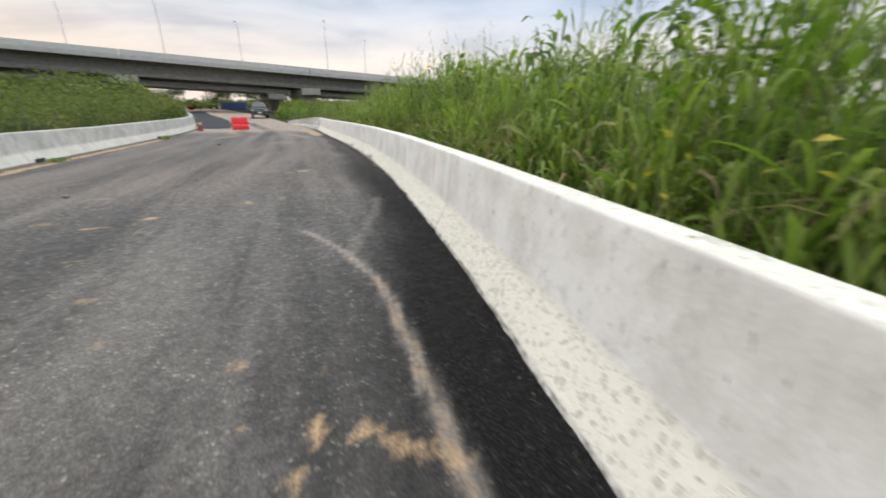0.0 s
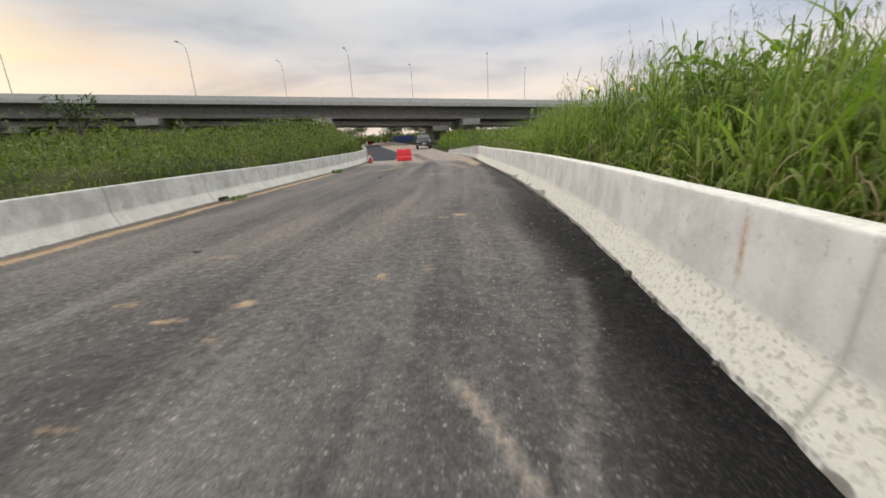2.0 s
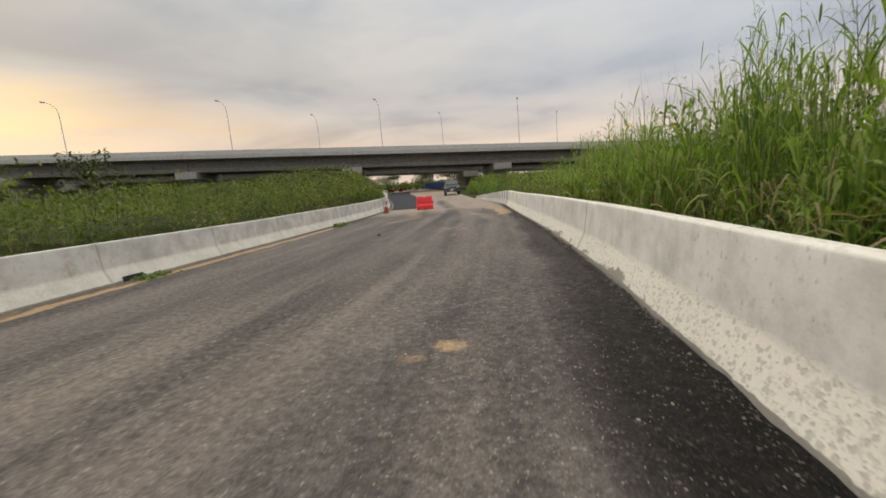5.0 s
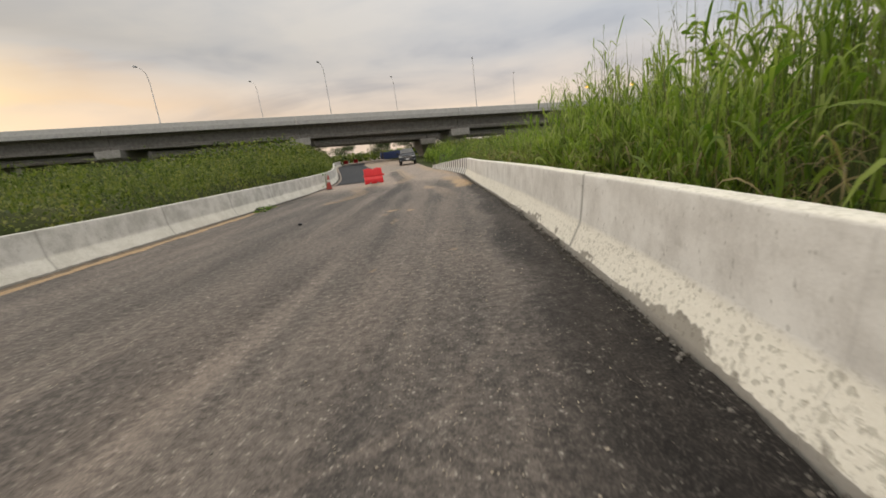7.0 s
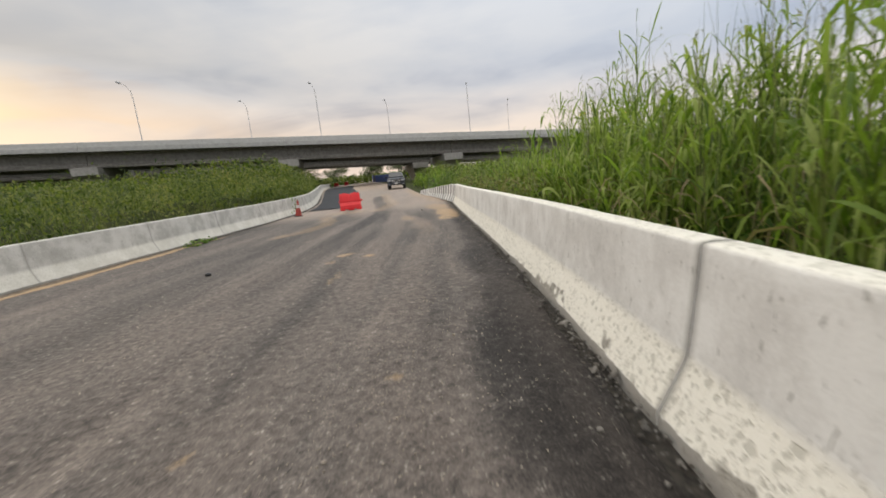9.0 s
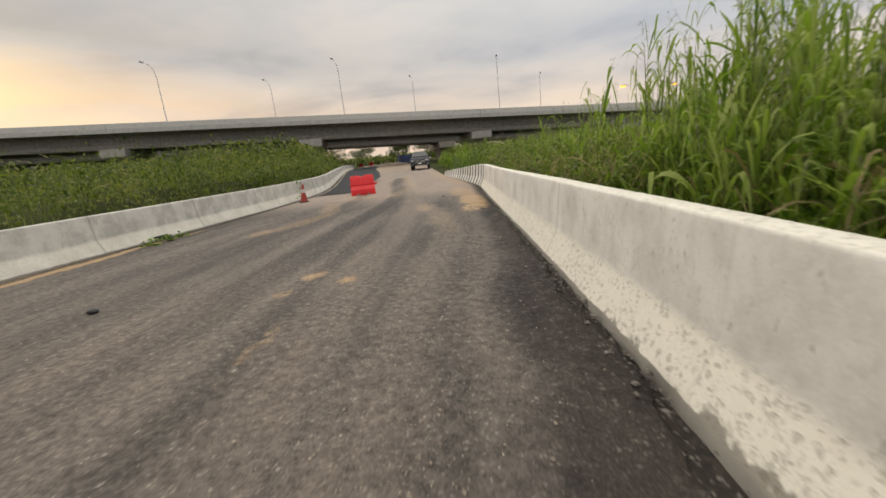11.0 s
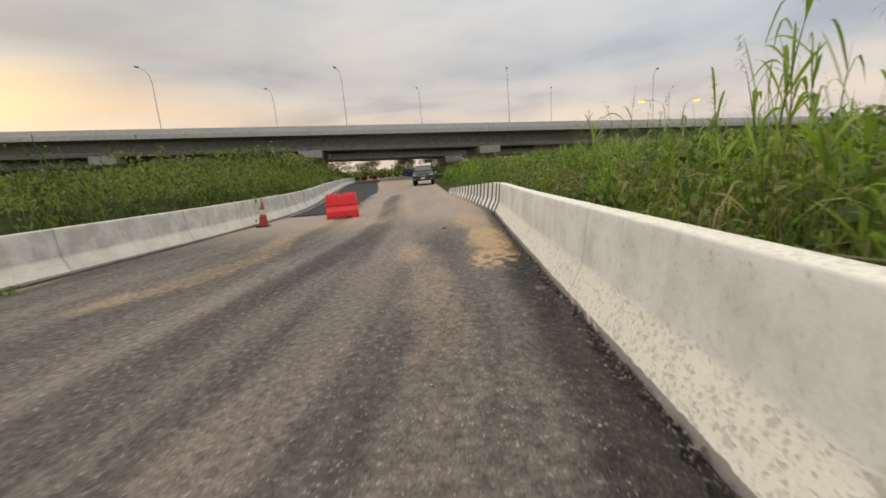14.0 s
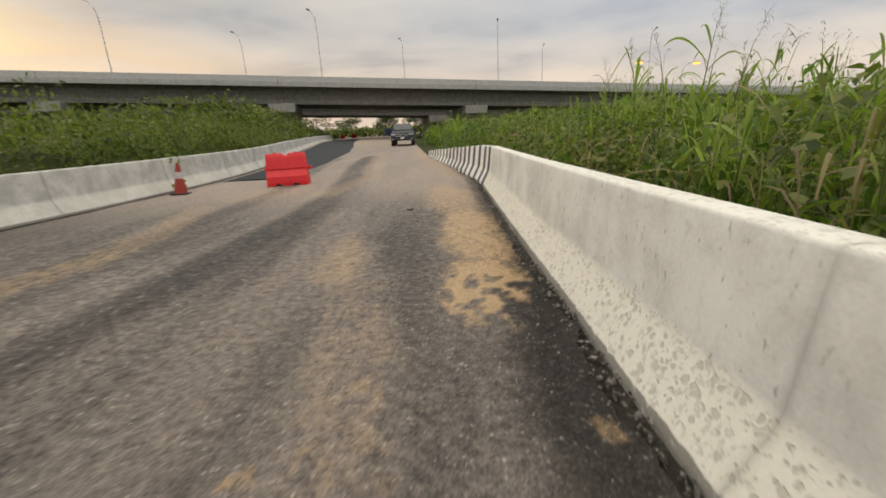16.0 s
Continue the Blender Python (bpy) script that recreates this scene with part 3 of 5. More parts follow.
    # tan earth carried out of the shoulder, printed by tyre lugs
    lugs = 0.62 + 0.38 * np.sign(np.sin(Y * 15.0 + 0.6 * np.sin(X * 9)) * np.sin(X * 22.0))
    put(1.25 * blob(X, Y, 0.70, 22.5, 0.42, 0.85) * np.where(Y < 22.7, lugs, 1.0))
    put(0.95 * blob(X, Y, 0.62, 24.2, 0.42, 2.0, 6))
    put(0.75 * blob(X, Y, 0.28, 26.6, 0.55, 2.4, 8))
    put(0.58 * blob(X, Y, -0.52, 23.3, 0.28, 1.1, 10))
    put(0.30 * trail(X, Y, [(-0.25, 22.6), (0.05, 21.2), (0.3, 19.8)], 0.34))
    dust = np.maximum(dust, trail(X, Y, [(-0.45, 23.5), (0.05, 21.2), (0.3, 19.8), (0.3, 17.5), (0.2, 14)], 0.45, 0.6))
    put(0.62 * sstep(27, 31, Y) * sstep(1.3, 0.2, edge) * sstep(60, 40, Y))
    put(0.50 * trail(X, Y, [(-2.2, 27.5), (-2.0, 31), (-3.0, 36), (-4.4, 44)], 0.5))
    put(0.45 * blob(X, Y, -3.6, 28.0, 1.3, 1.5))
    put(0.5 * sstep(44, 54, Y) * (0.8 + 0.4 * lumpy(X, Y * 0.4, 8)))
    # earth washed against the far barrier
    wash = X - left_x(Y)
    put(1.6 * sstep(0.48, 0.30, wash + 0.05 * lumpy(X, Y * 2, 6)) * (0.30 + 0.70 * sstep(0.17, 0.27, wash + 0.06 * lumpy(X * 3, Y * 3, 16))) * sstep(26, 18, Y))
    X, Y = X0, Y0
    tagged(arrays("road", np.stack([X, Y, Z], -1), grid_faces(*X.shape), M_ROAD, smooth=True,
                  attrs={"fresh_and_shade": fresh_and_shade, "dust": dust, "soil": soil, "track": track, "far_pale": sstep(14, 28, Y), "grit": sstep(4.5, 8.5, Y)}),
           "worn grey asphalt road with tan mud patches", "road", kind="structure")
    V, U = np.meshgrid(np.arange(4, 44, 0.12), np.linspace(0, 1, 6), indexing="ij")
    X = right_x(V) - 0.22 + 0.26 * U
    tagged(arrays("road_edge", np.stack([X, V, gz(X, V) - 0.034 + 0.014 * lumpy(X * 20, V * 9, 6)], -1), grid_faces(*X.shape), M_RUBBLE, smooth=True), "broken earth between asphalt and barrier, coloured dark for shade", "ground", kind="structure")
    # freshly laid strip in the far lane
    yy = np.arange(31.0, 84, 0.3)
    uu = np.linspace(0, 1, 14)
    V, U = np.meshgrid(yy, uu, indexing="ij")
    a = left_x(V) + 0.25
    b = left_x(V) + np.interp(V, [31, 34, 40, 48, 60, 84], [1.9, 2.1, 2.8, 3.6, 4.0, 4.2]) + 0.12 * lumpy(V, V * 0.7, 2)
    X = a + (b - a) * U
    Z = gz(X, V) + 0.03 * np.sin(np.pi * U) ** 0.35 + 0.002
    tagged(arrays("road_patch", np.stack([X, V, Z], -1), grid_faces(*X.shape), M_NEW, smooth=True), "freshly laid black asphalt strip", "road", kind="structure")


# ---------------------------------------------------------------- concrete barriers
PROFILE = [(0.0, -0.06, 0), (0.004, 0.045, 0.3), (0.012, 0.06, 1), (0.03, 0.095, 1), (0.05, 0.135, 1), (0.07, 0.175, 1), (0.09, 0.215, 1), (0.108, 0.25, 1), (0.122, 0.28, 1),
           (0.131, 0.305, 0.6), (0.136, 0.33, 0), (0.150, 0.45, 0), (0.164, 0.59, 0), (0.178, 0.73, 0), (0.184, 0.782, 0), (0.188, 0.794, 0.3), (0.198, 0.80, 0.75),
           (0.25, 0.803, 0.75), (0.318, 0.80, 0.75), (0.328, 0.794, 0.3), (0.333, 0.78, 0), (0.38, 0.33, 0), (0.51, 0.05, 0), (0.515, 0.0, 0)]


def barrier_segment(name, line, side, y0, y1, height, label, step=0.04, dark_joint=(0.2, 0.2), mats=None, stripe=None, pitted=1.0):
    """One cast length of barrier between y0 and y1; side 1 leans to +x, -1 to -x. height is a function of y."""
    ys = np.linspace(y0, y1, max(3, int((y1 - y0) / step)))
    pu = np.array([p[0] for p in PROFILE])
    pz = np.array([p[1] for p in PROFILE])
    pl = np.array([p[2] for p in PROFILE])
    Yg, Ug = np.meshgrid(ys, pu, indexing="ij")
    Zg = np.broadcast_to(pz, Yg.shape)
    hs = height(ys)[:, None] / 0.8
    low = np.broadcast_to(pl, Yg.shape)
    pit = np.clip(lumpy(Yg * 16, Zg * 40 + Ug * 30, 3) - 0.25, 0, 1) * low * 0.007
    wav = 0.004 * lumpy(Yg * 2.2, Zg * 5, 1)
    wav = wav + 0.012 * np.clip(lumpy(Yg * 9, Zg * 3, 8) - 0.35, 0, 1) * (Zg < 0.06)
    chip = 0.006 * np.clip(lumpy(Yg * 12, Yg * 3, 6) - 0.3, 0, 1) * ((Zg > 0.78) & (Ug < 0.3))
    X = line(Yg) + side * (Ug * hs ** 0.7 + pit + wav)
    base = gz(line(ys), ys)[:, None] - 0.012
    Z = base + Zg * hs - chip - pit * 0.5
    d0 = np.minimum(np.abs(Yg - y0), 9)
    d1 = np.minimum(np.abs(Yg - y1), 9)
    joint = np.maximum(dark_joint[0] * np.exp(-(d0 / (0.012 + 0.012 * dark_joint[0])) ** 2), dark_joint[1] * np.exp(-(d1 / (0.012 + 0.012 * dark_joint[1])) ** 2))
    # Dirt at the base; right-side blotches at y 9 to 17 paint shaded cavities.
    dirt_and_shade = np.where(Zg < 0.055, 0.62 + 0.22 * sstep(5, 9, Yg), np.where(Zg < 0.1, 0.30, 0.0)) + (0.80 if side > 0 else 0.0) * sstep(9.0, 10.5, Yg) * sstep(17, 14.5, Yg) * (Zg < 0.17) * np.clip(lumpy(Yg * 7, Zg * 25, 14) + 0.35, 0, 1) + 0.10 * lumpy(Yg * 3, Zg * 9, 4) * (Zg < 0.2)
    rust = np.zeros(Yg.shape)
    for ry, z0, z1, w in ((4.42, 0.42, 0.72, 0.024), (11.2, 0.3, 0.55, 0.014), (11.65, 0.42, 0.55, 0.01)):
        if (ry < 10) == (side > 0):
            rust = np.maximum(rust, np.exp(-((Yg - ry - 0.10 * (Zg - z1)) / w) ** 2) * sstep(z0 - 0.03, z0 + 0.06, Zg) * sstep(z1 + 0.03, z1 - 0.02, Zg))
    nr, nc = Yg.shape
    o = np.array([float(line(y0)), y0, float(base[0, 0])])
    verts = np.concatenate([(np.stack([X, Yg, Z], -1) - o).reshape(-1, 3)])
    faces = grid_faces(nr, nc)
    mat_index = None
    if stripe:
        row = (ys[:-1] + ys[1:]) / 2
        mat_index = np.repeat((((row - y0) % stripe[0]) < stripe[1]).astype(int), nc - 1)
    if side < 0:
        faces = faces[:, ::-1]
    # end caps, from the profile to the middle line and back
    caps = []
    nv = len(verts)
    extra = []
    for r in (0, nr - 1):
        at0 = nv + len(extra)
        row = verts[r * nc:(r + 1) * nc]
        mid = row.copy()
        mid[:, 0] = row[16:18, 0].mean()
        extra += list(row) + list(mid)
        for i in range(nc - 1):
            q = (at0 + i, at0 + i + 1, at0 + nc + i + 1, at0 + nc + i)
            caps.append(q if (r == 0) == (side > 0) else q[::-1])
    verts = np.concatenate([verts, np.array(extra)])
    faces = np.concatenate([faces, np.array(caps)])
    if mat_index is not None:
        mat_index = np.concatenate([mat_index, np.zeros(len(caps), int)])
    cols = faces % nc
    foot = (cols.max(axis=1) <= 10) & (faces[:, 0] < nv)

    def fill(a):
        return np.concatenate([np.asarray(a, float).ravel(), np.zeros(len(extra))])

    at = {"low": fill(low * pitted), "dirt_and_shade": fill(dirt_and_shade), "joint": fill(joint), "rust": fill(rust)}
    ob = None
    for which, nm in ((~foot, name), (foot, "sloped_foot")):
        used, inv = np.unique(faces[which], return_inverse=True)
        piece = arrays(nm, verts[used], inv.reshape(-1, 4), mats or M_CONC, ob, "" if ob is None or stripe else "rough pitted sloping foot", True,
                       {k2: v2[used] for k2, v2 in at.items()}, None if mat_index is None else mat_index[which])
        if ob is None:
            ob = piece
            ob.location = o
    return tagged(ob, label, "barrier", "concrete barriers")


def build_barriers():
    full = lambda y: np.interp(y, [0, 4, 10, 14, 18, 24], [0.80, 0.785, 0.78, 0.778, 0.785, 0.765])
    cuts = [-12, -9, -6, -3, 0.7, 3.7, 6.7, 9.7, 12.64, 15.1, 17.75, 20.8, 23.8, 27.9]
    for a, b in zip(cuts, cuts[1:]):
        gap = 0.008 if b == 12.64 else 0.0006
        gap0 = 0.008 if a == 12.64 else 0.0006
        fine = 0.02 if a > -1 else 0.08
        dark = (0.9 if a == 12.64 else 0.45 if a in (17.75, 20.8, 3.7) else 0.08, 0.9 if b == 12.64 else 0.45 if b in (17.75, 20.8, 3.7) else 0.08)
        barrier_segment("concrete_barrier", right_x, 1, a + gap0, b - gap, full, "pale concrete road barrier with a pitted sloping foot", fine, dark)
    # Black strip added inside the open joint, in place of the shade there.
    ends = np.array([12.6325, 12.6475])
    pu = np.array([p[0] for p in PROFILE])
    pz = np.array([p[1] for p in PROFILE])
    Yg, Ug = np.meshgrid(ends, pu, indexing="ij")
    Zg = np.broadcast_to(pz, Yg.shape) * full(12.64) / 0.8
    inset = np.where(Ug < 0.26, 0.012, -0.012)
    tagged(arrays("joint_shade", np.stack([right_x(Yg) + Ug + inset, Yg, gz(right_x(Yg), Yg) - 0.012 + Zg - 0.006], -1), grid_faces(*Yg.shape), M_RUBBER),
           "black strip added in the open joint between barriers for its shade", "joint filler")
    taper = lambda y: np.interp(y, [27.9, 29.4, 38.5], [0.755, 0.735, 0.24])
    barrier_segment("concrete_barrier", right_x, 1, 27.901, 38.5, taper, "tapering barrier end painted with black and white stripes", 0.05, (0, 0), [M_WHITE, M_BLACK], (0.60, 0.28))
    lh = lambda y: np.interp(y, [8, 16, 20, 25, 30], [0.71, 0.70, 0.735, 0.77, 0.80])
    cuts = [-12, -6, -3, 0, 3, 6, 8.9, 11.7, 14.5, 17.4, 20.3, 23.2, 26.2, 29.2, 32.2, 35.2, 38.2, 41.2, 44.2, 47.2, 50.2, 53.2, 56.2, 59.2, 62.2, 65.2, 68.2, 71.2, 74.2, 77.2, 80.2, 83.2]
    for a, b in zip(cuts, cuts[1:]):
        barrier_segment("concrete_barrier", left_x, -1, a + 0.0015, b - 0.0015, lh, "grey concrete road barrier with earth along its foot", 0.03 if a < 32 else 0.2, (0.6, 0.6), [M_CONC_GREY_SHADE], pitted=0.42)


# ---------------------------------------------------------------- plants
def strips(P, az, L, W, up, droop, seg=5, twist=0.0):
    """Arching tapered leaf strips: roots P, azimuth, length, width, first slope and droop, all arrays."""
    n = len(P)
    s = np.linspace(0, 1, seg)[None, :]
    h = np.stack([np.cos(az), np.sin(az)], -1)
    fwd = L[:, None] * (s * np.cos(up)[:, None])
    hgt = L[:, None] * (s * np.sin(up)[:, None] - droop[:, None] * s ** 2.6)
    C = np.stack([P[:, None, 0] + fwd * h[:, None, 0], P[:, None, 1] + fwd * h[:, None, 1], P[:, None, 2] + hgt], -1)
    w = W[:, None] * np.clip((0.35 + 2.2 * s) * (1 - s) ** 0.8, 0.02, 1)
    side = np.stack([-h[:, 1], h[:, 0]], -1)
    tw = np.sin(twist) if np.ndim(twist) else np.zeros(n)
    off = np.stack([side[:, None, 0] * w, side[:, None, 1] * w, tw[:, None] * w], -1)
    V = np.stack([C - off, C + off], 2).reshape(n, seg * 2, 3)
    i = np.arange(seg - 1)
    f = np.stack([2 * i, 2 * i + 1, 2 * i + 3, 2 * i + 2], -1)
    F = (f[None] + (np.arange(n) * seg * 2)[:, None, None]).reshape(-1, 4)
    return V.reshape(-1, 3), F


def leaf_quads(P, size, rng, flat=0.5):
    """Pointed leaves, each two quads folded at the rib."""
    n = len(P)
    az = rng.uniform(0, 2 * np.pi, n)
    tilt = rng.normal(0, flat, n) - 0.25
    d = np.stack([np.cos(az) * np.cos(tilt), np.sin(az) * np.cos(tilt), np.sin(tilt)], -1)
    s = np.stack([-np.sin(az), np.cos(az), rng.normal(0, 0.35, n)], -1)
    u = np.array([0, 0, 1.0])
    a = P
    m1 = P + d * size[:, None] * 0.45
    t = P + d * size[:, None] - u * size[:, None] * 0.12
    l = m1 + s * size[:, None] * 0.34 + u * size[:, None] * 0.07
    r = m1 - s * size[:, None] * 0.34 + u * size[:, None] * 0.07
    V = np.stack([a, l, t, m1, r], 1)
    base = np.arange(n)[:, None] * 5
    F = np.concatenate([base + np.array([[0, 3, 2, 1]]), base + np.array([[0, 4, 2, 3]])], 0)
    return V.reshape(-1, 3), F


def merge(parts):
    vs, fs, k = [], [], 0
    for v, f in parts:
        vs.append(v)
        fs.append(f + k)
        k += len(v)
    return np.concatenate(vs), np.concatenate(fs)


def reed_height(y):
    return np.interp(y, [-6, 2, 6, 9, 12, 16, 18.5, 21, 26, 34, 60], [2.85, 2.46, 1.98, 2.25, 2.66, 2.12, 1.75, 1.35, 1.45, 1.6, 2.2])


def reed_bed(rng, n, y0, y1, d0, d1, scale=1.0, leaves=9, wid=1.0):
    """Stalks in tussocks, with upright blades that bend over at the tip, in a band behind the barrier."""
    tuss = max(4, n // 9)
    ty = rng.uniform(y0, y1, tuss)
    td = d0 + (d1 - d0) * rng.uniform(0, 1, tuss) ** 1.3
    th = 0.84 + 0.17 * lumpy(td * 2.2, ty * 2.0, 11) + rng.normal(0, 0.10, tuss)
    own = rng.integers(0, tuss, n)
    y = ty[own] + rng.normal(0, 0.10, n)
    d = np.maximum(td[own] + rng.normal(0, 0.10, n), 0.0)
    x = right_x(y) + 0.85 + d
    H = reed_height(y) * scale * (th[own] + rng.normal(0, 0.09, n)) * np.interp(d, [0, 0.5, 1.2, 5], [0.64, 0.88, 1.0, 1.0])
    H = np.clip(H * np.where((y < 4.5) & (own % 5 < 3), 0.66, 1.0), 0.4, 4)
    z = gz(x, y) - 0.05
    az = rng.uniform(0, 2 * np.pi, n)
    lean = np.abs(rng.normal(0.06, 0.07, n))
    P = np.stack([x, y, z], -1)
    stalk = strips(P, az, H / np.cos(np.clip(lean, 0, 1)), np.full(n, 0.0055), np.pi / 2 - lean, lean * 0.15, 6)
    stalk2 = strips(P, az, H / np.cos(np.clip(lean, 0, 1)), np.full(n, 0.006), np.pi / 2 - lean, lean * 0.15, 6, np.full(n, 1.3))
    k = rng.integers(leaves - 2, leaves + 4, n)
    idx = np.repeat(np.arange(n), k)
    f = rng.uniform(0.06, 1.0, len(idx)) ** 0.8
    hor = (H * np.tan(np.clip(lean, 0, 1)))[idx] * f
    Q = np.stack([x[idx] + hor * np.cos(az[idx]), y[idx] + hor * np.sin(az[idx]), z[idx] + H[idx] * f * 0.97], -1)
    m = len(idx)
    L = rng.uniform(0.28, 0.78, m) * (0.7 + 0.14 * H[idx]) * np.interp(f, [0, 0.6, 1.0], [1.15, 1.0, 0.72])
    up = np.clip(rng.normal(1.15, 0.22, m), 0.45, 1.5)
    droop = rng.uniform(0.15, 1.25, m) ** 1.2
    laz = rng.uniform(0, 2 * np.pi, m)
    blades = strips(Q, laz, L, rng.choice([0.007, 0.010, 0.013, 0.017, 0.022], m) * wid * np.interp(f, [0, 0.7, 1.0], [1.15, 1.0, 0.7]), up, droop, 6, rng.normal(0, 0.6, m))
    return stalk, stalk2, blades, (x, y, z, H, az, lean)


def bushes(rng, cx, cy, base, top, rad, per, size):
    """Leaves on the outer shells of rounded clumps: a clump per centre."""
    n = len(cx)
    own = np.repeat(np.arange(n), per)
    g = rng.normal(0, 1, (n * per, 3))
    g[:, 2] = np.abs(g[:, 2]) * 1.1 - 0.25
    g /= np.linalg.norm(g, axis=1)[:, None]
    r = rng.uniform(0.55, 1.0, n * per) ** 0.5 * (1 + 0.18 * rng.normal(0, 1, n * per))
    hgt = (top - base)[own]
    P = np.stack([cx[own] + g[:, 0] * r * rad[own], cy[own] + g[:, 1] * r * rad[own], base[own] + hgt * 0.45 + g[:, 2] * r * hgt * 0.55], -1)
    return leaf_quads(P, size[own] * rng.uniform(0.6, 1.4, n * per), rng, 0.75)


def build_reeds():
    rng = np.random.default_rng(5)
    beds = [reed_bed(rng, 2600, -2, 18.5, 0.0, 2.4, 1.0, 11, 1.0), reed_bed(rng, 1300, 2, 40, 2.0, 6.0, 1.0, 9, 1.3), reed_bed(rng, 900, 16.5, 34, 0.0, 3.0, 1.0, 10, 0.9),
            reed_bed(rng, 500, 34, 60, 0.0, 9.0, 1.0, 9, 1.8), reed_bed(rng, 50, 18.0, 20.4, 0.1, 1.9, 1.6, 9, 0.9), reed_bed(rng, 40, 17.6, 19.4, 0.1, 1.9, 1.7, 9, 0.9)]
    v, f = merge([b[2] for b in beds])
    tagged(arrays("tall_grass", v, f, M_REED), "dense tall green reed grass behind the barrier", "grass", kind="stuff")
    v, f = merge([s for b in beds for s in b[:2]])
    tagged(arrays("grass_stalks", v, f, M_STALK), "upright grass stalks among the reeds", "grass", kind="stuff")
    n = 4200
    y = rng.uniform(-1, 34, n)
    x = right_x(y) + 0.8 + rng.uniform(0, 2.6, n)
    v, f = strips(np.stack([x, y, gz(x, y) - 0.05], -1), rng.uniform(0, 6.3, n), reed_height(y) * rng.uniform(0.45, 1.08, n), rng.uniform(0.0022, 0.0042, n), rng.normal(1.45, 0.09, n), rng.uniform(0.0, 0.12, n), 6, rng.normal(0, 0.8, n))
    tagged(arrays("grass_stems", v, f, M_STALK), "thin upright stems standing between the reeds", "grass", kind="stuff")
    # dry blades low in the bed
    n = 3600
    y = rng.uniform(-1, 30, n)
    x = right_x(y) + 0.62 + rng.uniform(0, 1.3, n)
    z = gz(x, y) + rng.uniform(0, 0.9, n)
    v, f = strips(np.stack([x, y, z], -1), rng.uniform(0, 6.3, n), rng.uniform(0.3, 0.8, n), rng.uniform(0.004, 0.010, n), rng.uniform(0.3, 1.2, n), rng.uniform(0.4, 1.3, n), 5, rng.normal(0, 0.6, n))
    tagged(arrays("dry_grass", v, f, M_DRY), "withered straw-coloured blades in the reeds", "grass", kind="stuff")
    # feathery plumes on some stalks
    out = []
    for b in beds[:3]:
        x, y, z, H, az, lean = b[3]
        sel = np.where(rng.uniform(0, 1, len(x)) < 0.16)[0]
        hor = H[sel] * np.tan(np.clip(lean[sel], 0, 1))
        tip = np.stack([x[sel] + hor * np.cos(az[sel]), y[sel] + hor * np.sin(az[sel]), z[sel] + H[sel]], -1)
        out.append(strips(tip - [0, 0, 0.05], az[sel], np.full(len(sel), 0.42), np.full(len(sel), 0.003), np.full(len(sel), 1.35), np.full(len(sel), 0.2), 5))
        idx = np.repeat(np.arange(len(sel)), 14)
        fz = rng.uniform(0.0, 0.36, len(idx))
        Q = tip[idx] + np.stack([fz * 0.2 * np.cos(az[sel][idx]), fz * 0.2 * np.sin(az[sel][idx]), fz], -1)
        out.append(strips(Q, rng.uniform(0, 6.3, len(idx)), rng.uniform(0.06, 0.16, len(idx)), np.full(len(idx), 0.004), rng.uniform(0.5, 1.2, len(idx)), rng.uniform(0.3, 0.9, len(idx)), 4))
    v, f = merge(out)
    tagged(arrays("seed_plumes", v, f, M_PLUME), "pale feathery seed heads above the reeds", "grass", kind="stuff")
    # creepers and broad leaves filling the foot of the bed
    n = 26000
    y = rng.uniform(-2, 40, n)
    d = rng.uniform(0.0, 3.5, n)
    x = right_x(y) + 0.60 + d
    top = (0.75 + 0.35 * lumpy(x * 1.5, y * 1.2, 21)) * np.interp(y, [0, 14, 20, 40], [0.9, 0.95, 1.35, 1.3]) * np.interp(d, [0, 0.6, 3], [0.75, 1.1, 1.2])
    z = gz(x, y) + top * rng.uniform(0.15, 1.05, n)
    v, f = leaf_quads(np.stack([x, y, z], -1), rng.uniform(0.04, 0.12, n), rng)
    tagged(arrays("creeper_leaves", v, f, M_VINE), "broad green creeper leaves among the grass", "creeper", kind="stuff")
    n = 22000
    y = rng.uniform(17, 36, n)
    d = rng.uniform(0.0, 4.5, n)
    x = right_x(y) + 0.66 + d
    top = (1.22 + 0.25 * lumpy(x * 1.6, y * 1.4, 26)) * np.interp(d, [0, 0.5, 1.5], [0.7, 0.95, 1.05])
    z = gz(x, y) + top * (1 - 0.8 * rng.uniform(0, 1, n) ** 1.6)
    v, f = leaf_quads(np.stack([x, y, z], -1), rng.uniform(0.05, 0.12, n), rng)
    tagged(arrays("creeper_bank", v, f, M_SCRUB), "bank of dark green creepers over the low reeds", "creeper", kind="stuff")
    for cy, d, h, r, k in ((8.6, 1.5, 2.3, 0.55, 5), (7.5, 1.4, 2.1, 0.5, 4), (9.6, 2.4, 2.3, 0.6, 3), (2.0, 1.1, 2.0, 0.5, 3), (4.6, 1.3, 2.2, 0.5, 3), (13.2, 1.5, 2.5, 0.5, 2)):
        x0 = float(right_x(cy)) + 0.7 + d
        build_shrub(x0, cy, float(gz(x0, cy)) - 0.05, h, r, k, rng)
    n = 20
    y = rng.choice([0.9, 1.6, 6.6, 6.9], n) + rng.normal(0, 0.12, n)
    x = right_x(y) + 0.66 + np.abs(rng.normal(0, 0.12, n))
    v, f = leaf_quads(np.stack([x, y, gz(x, y) + rng.uniform(0.75, 1.1, n)], -1), rng.uniform(0.04, 0.09, n), rng)
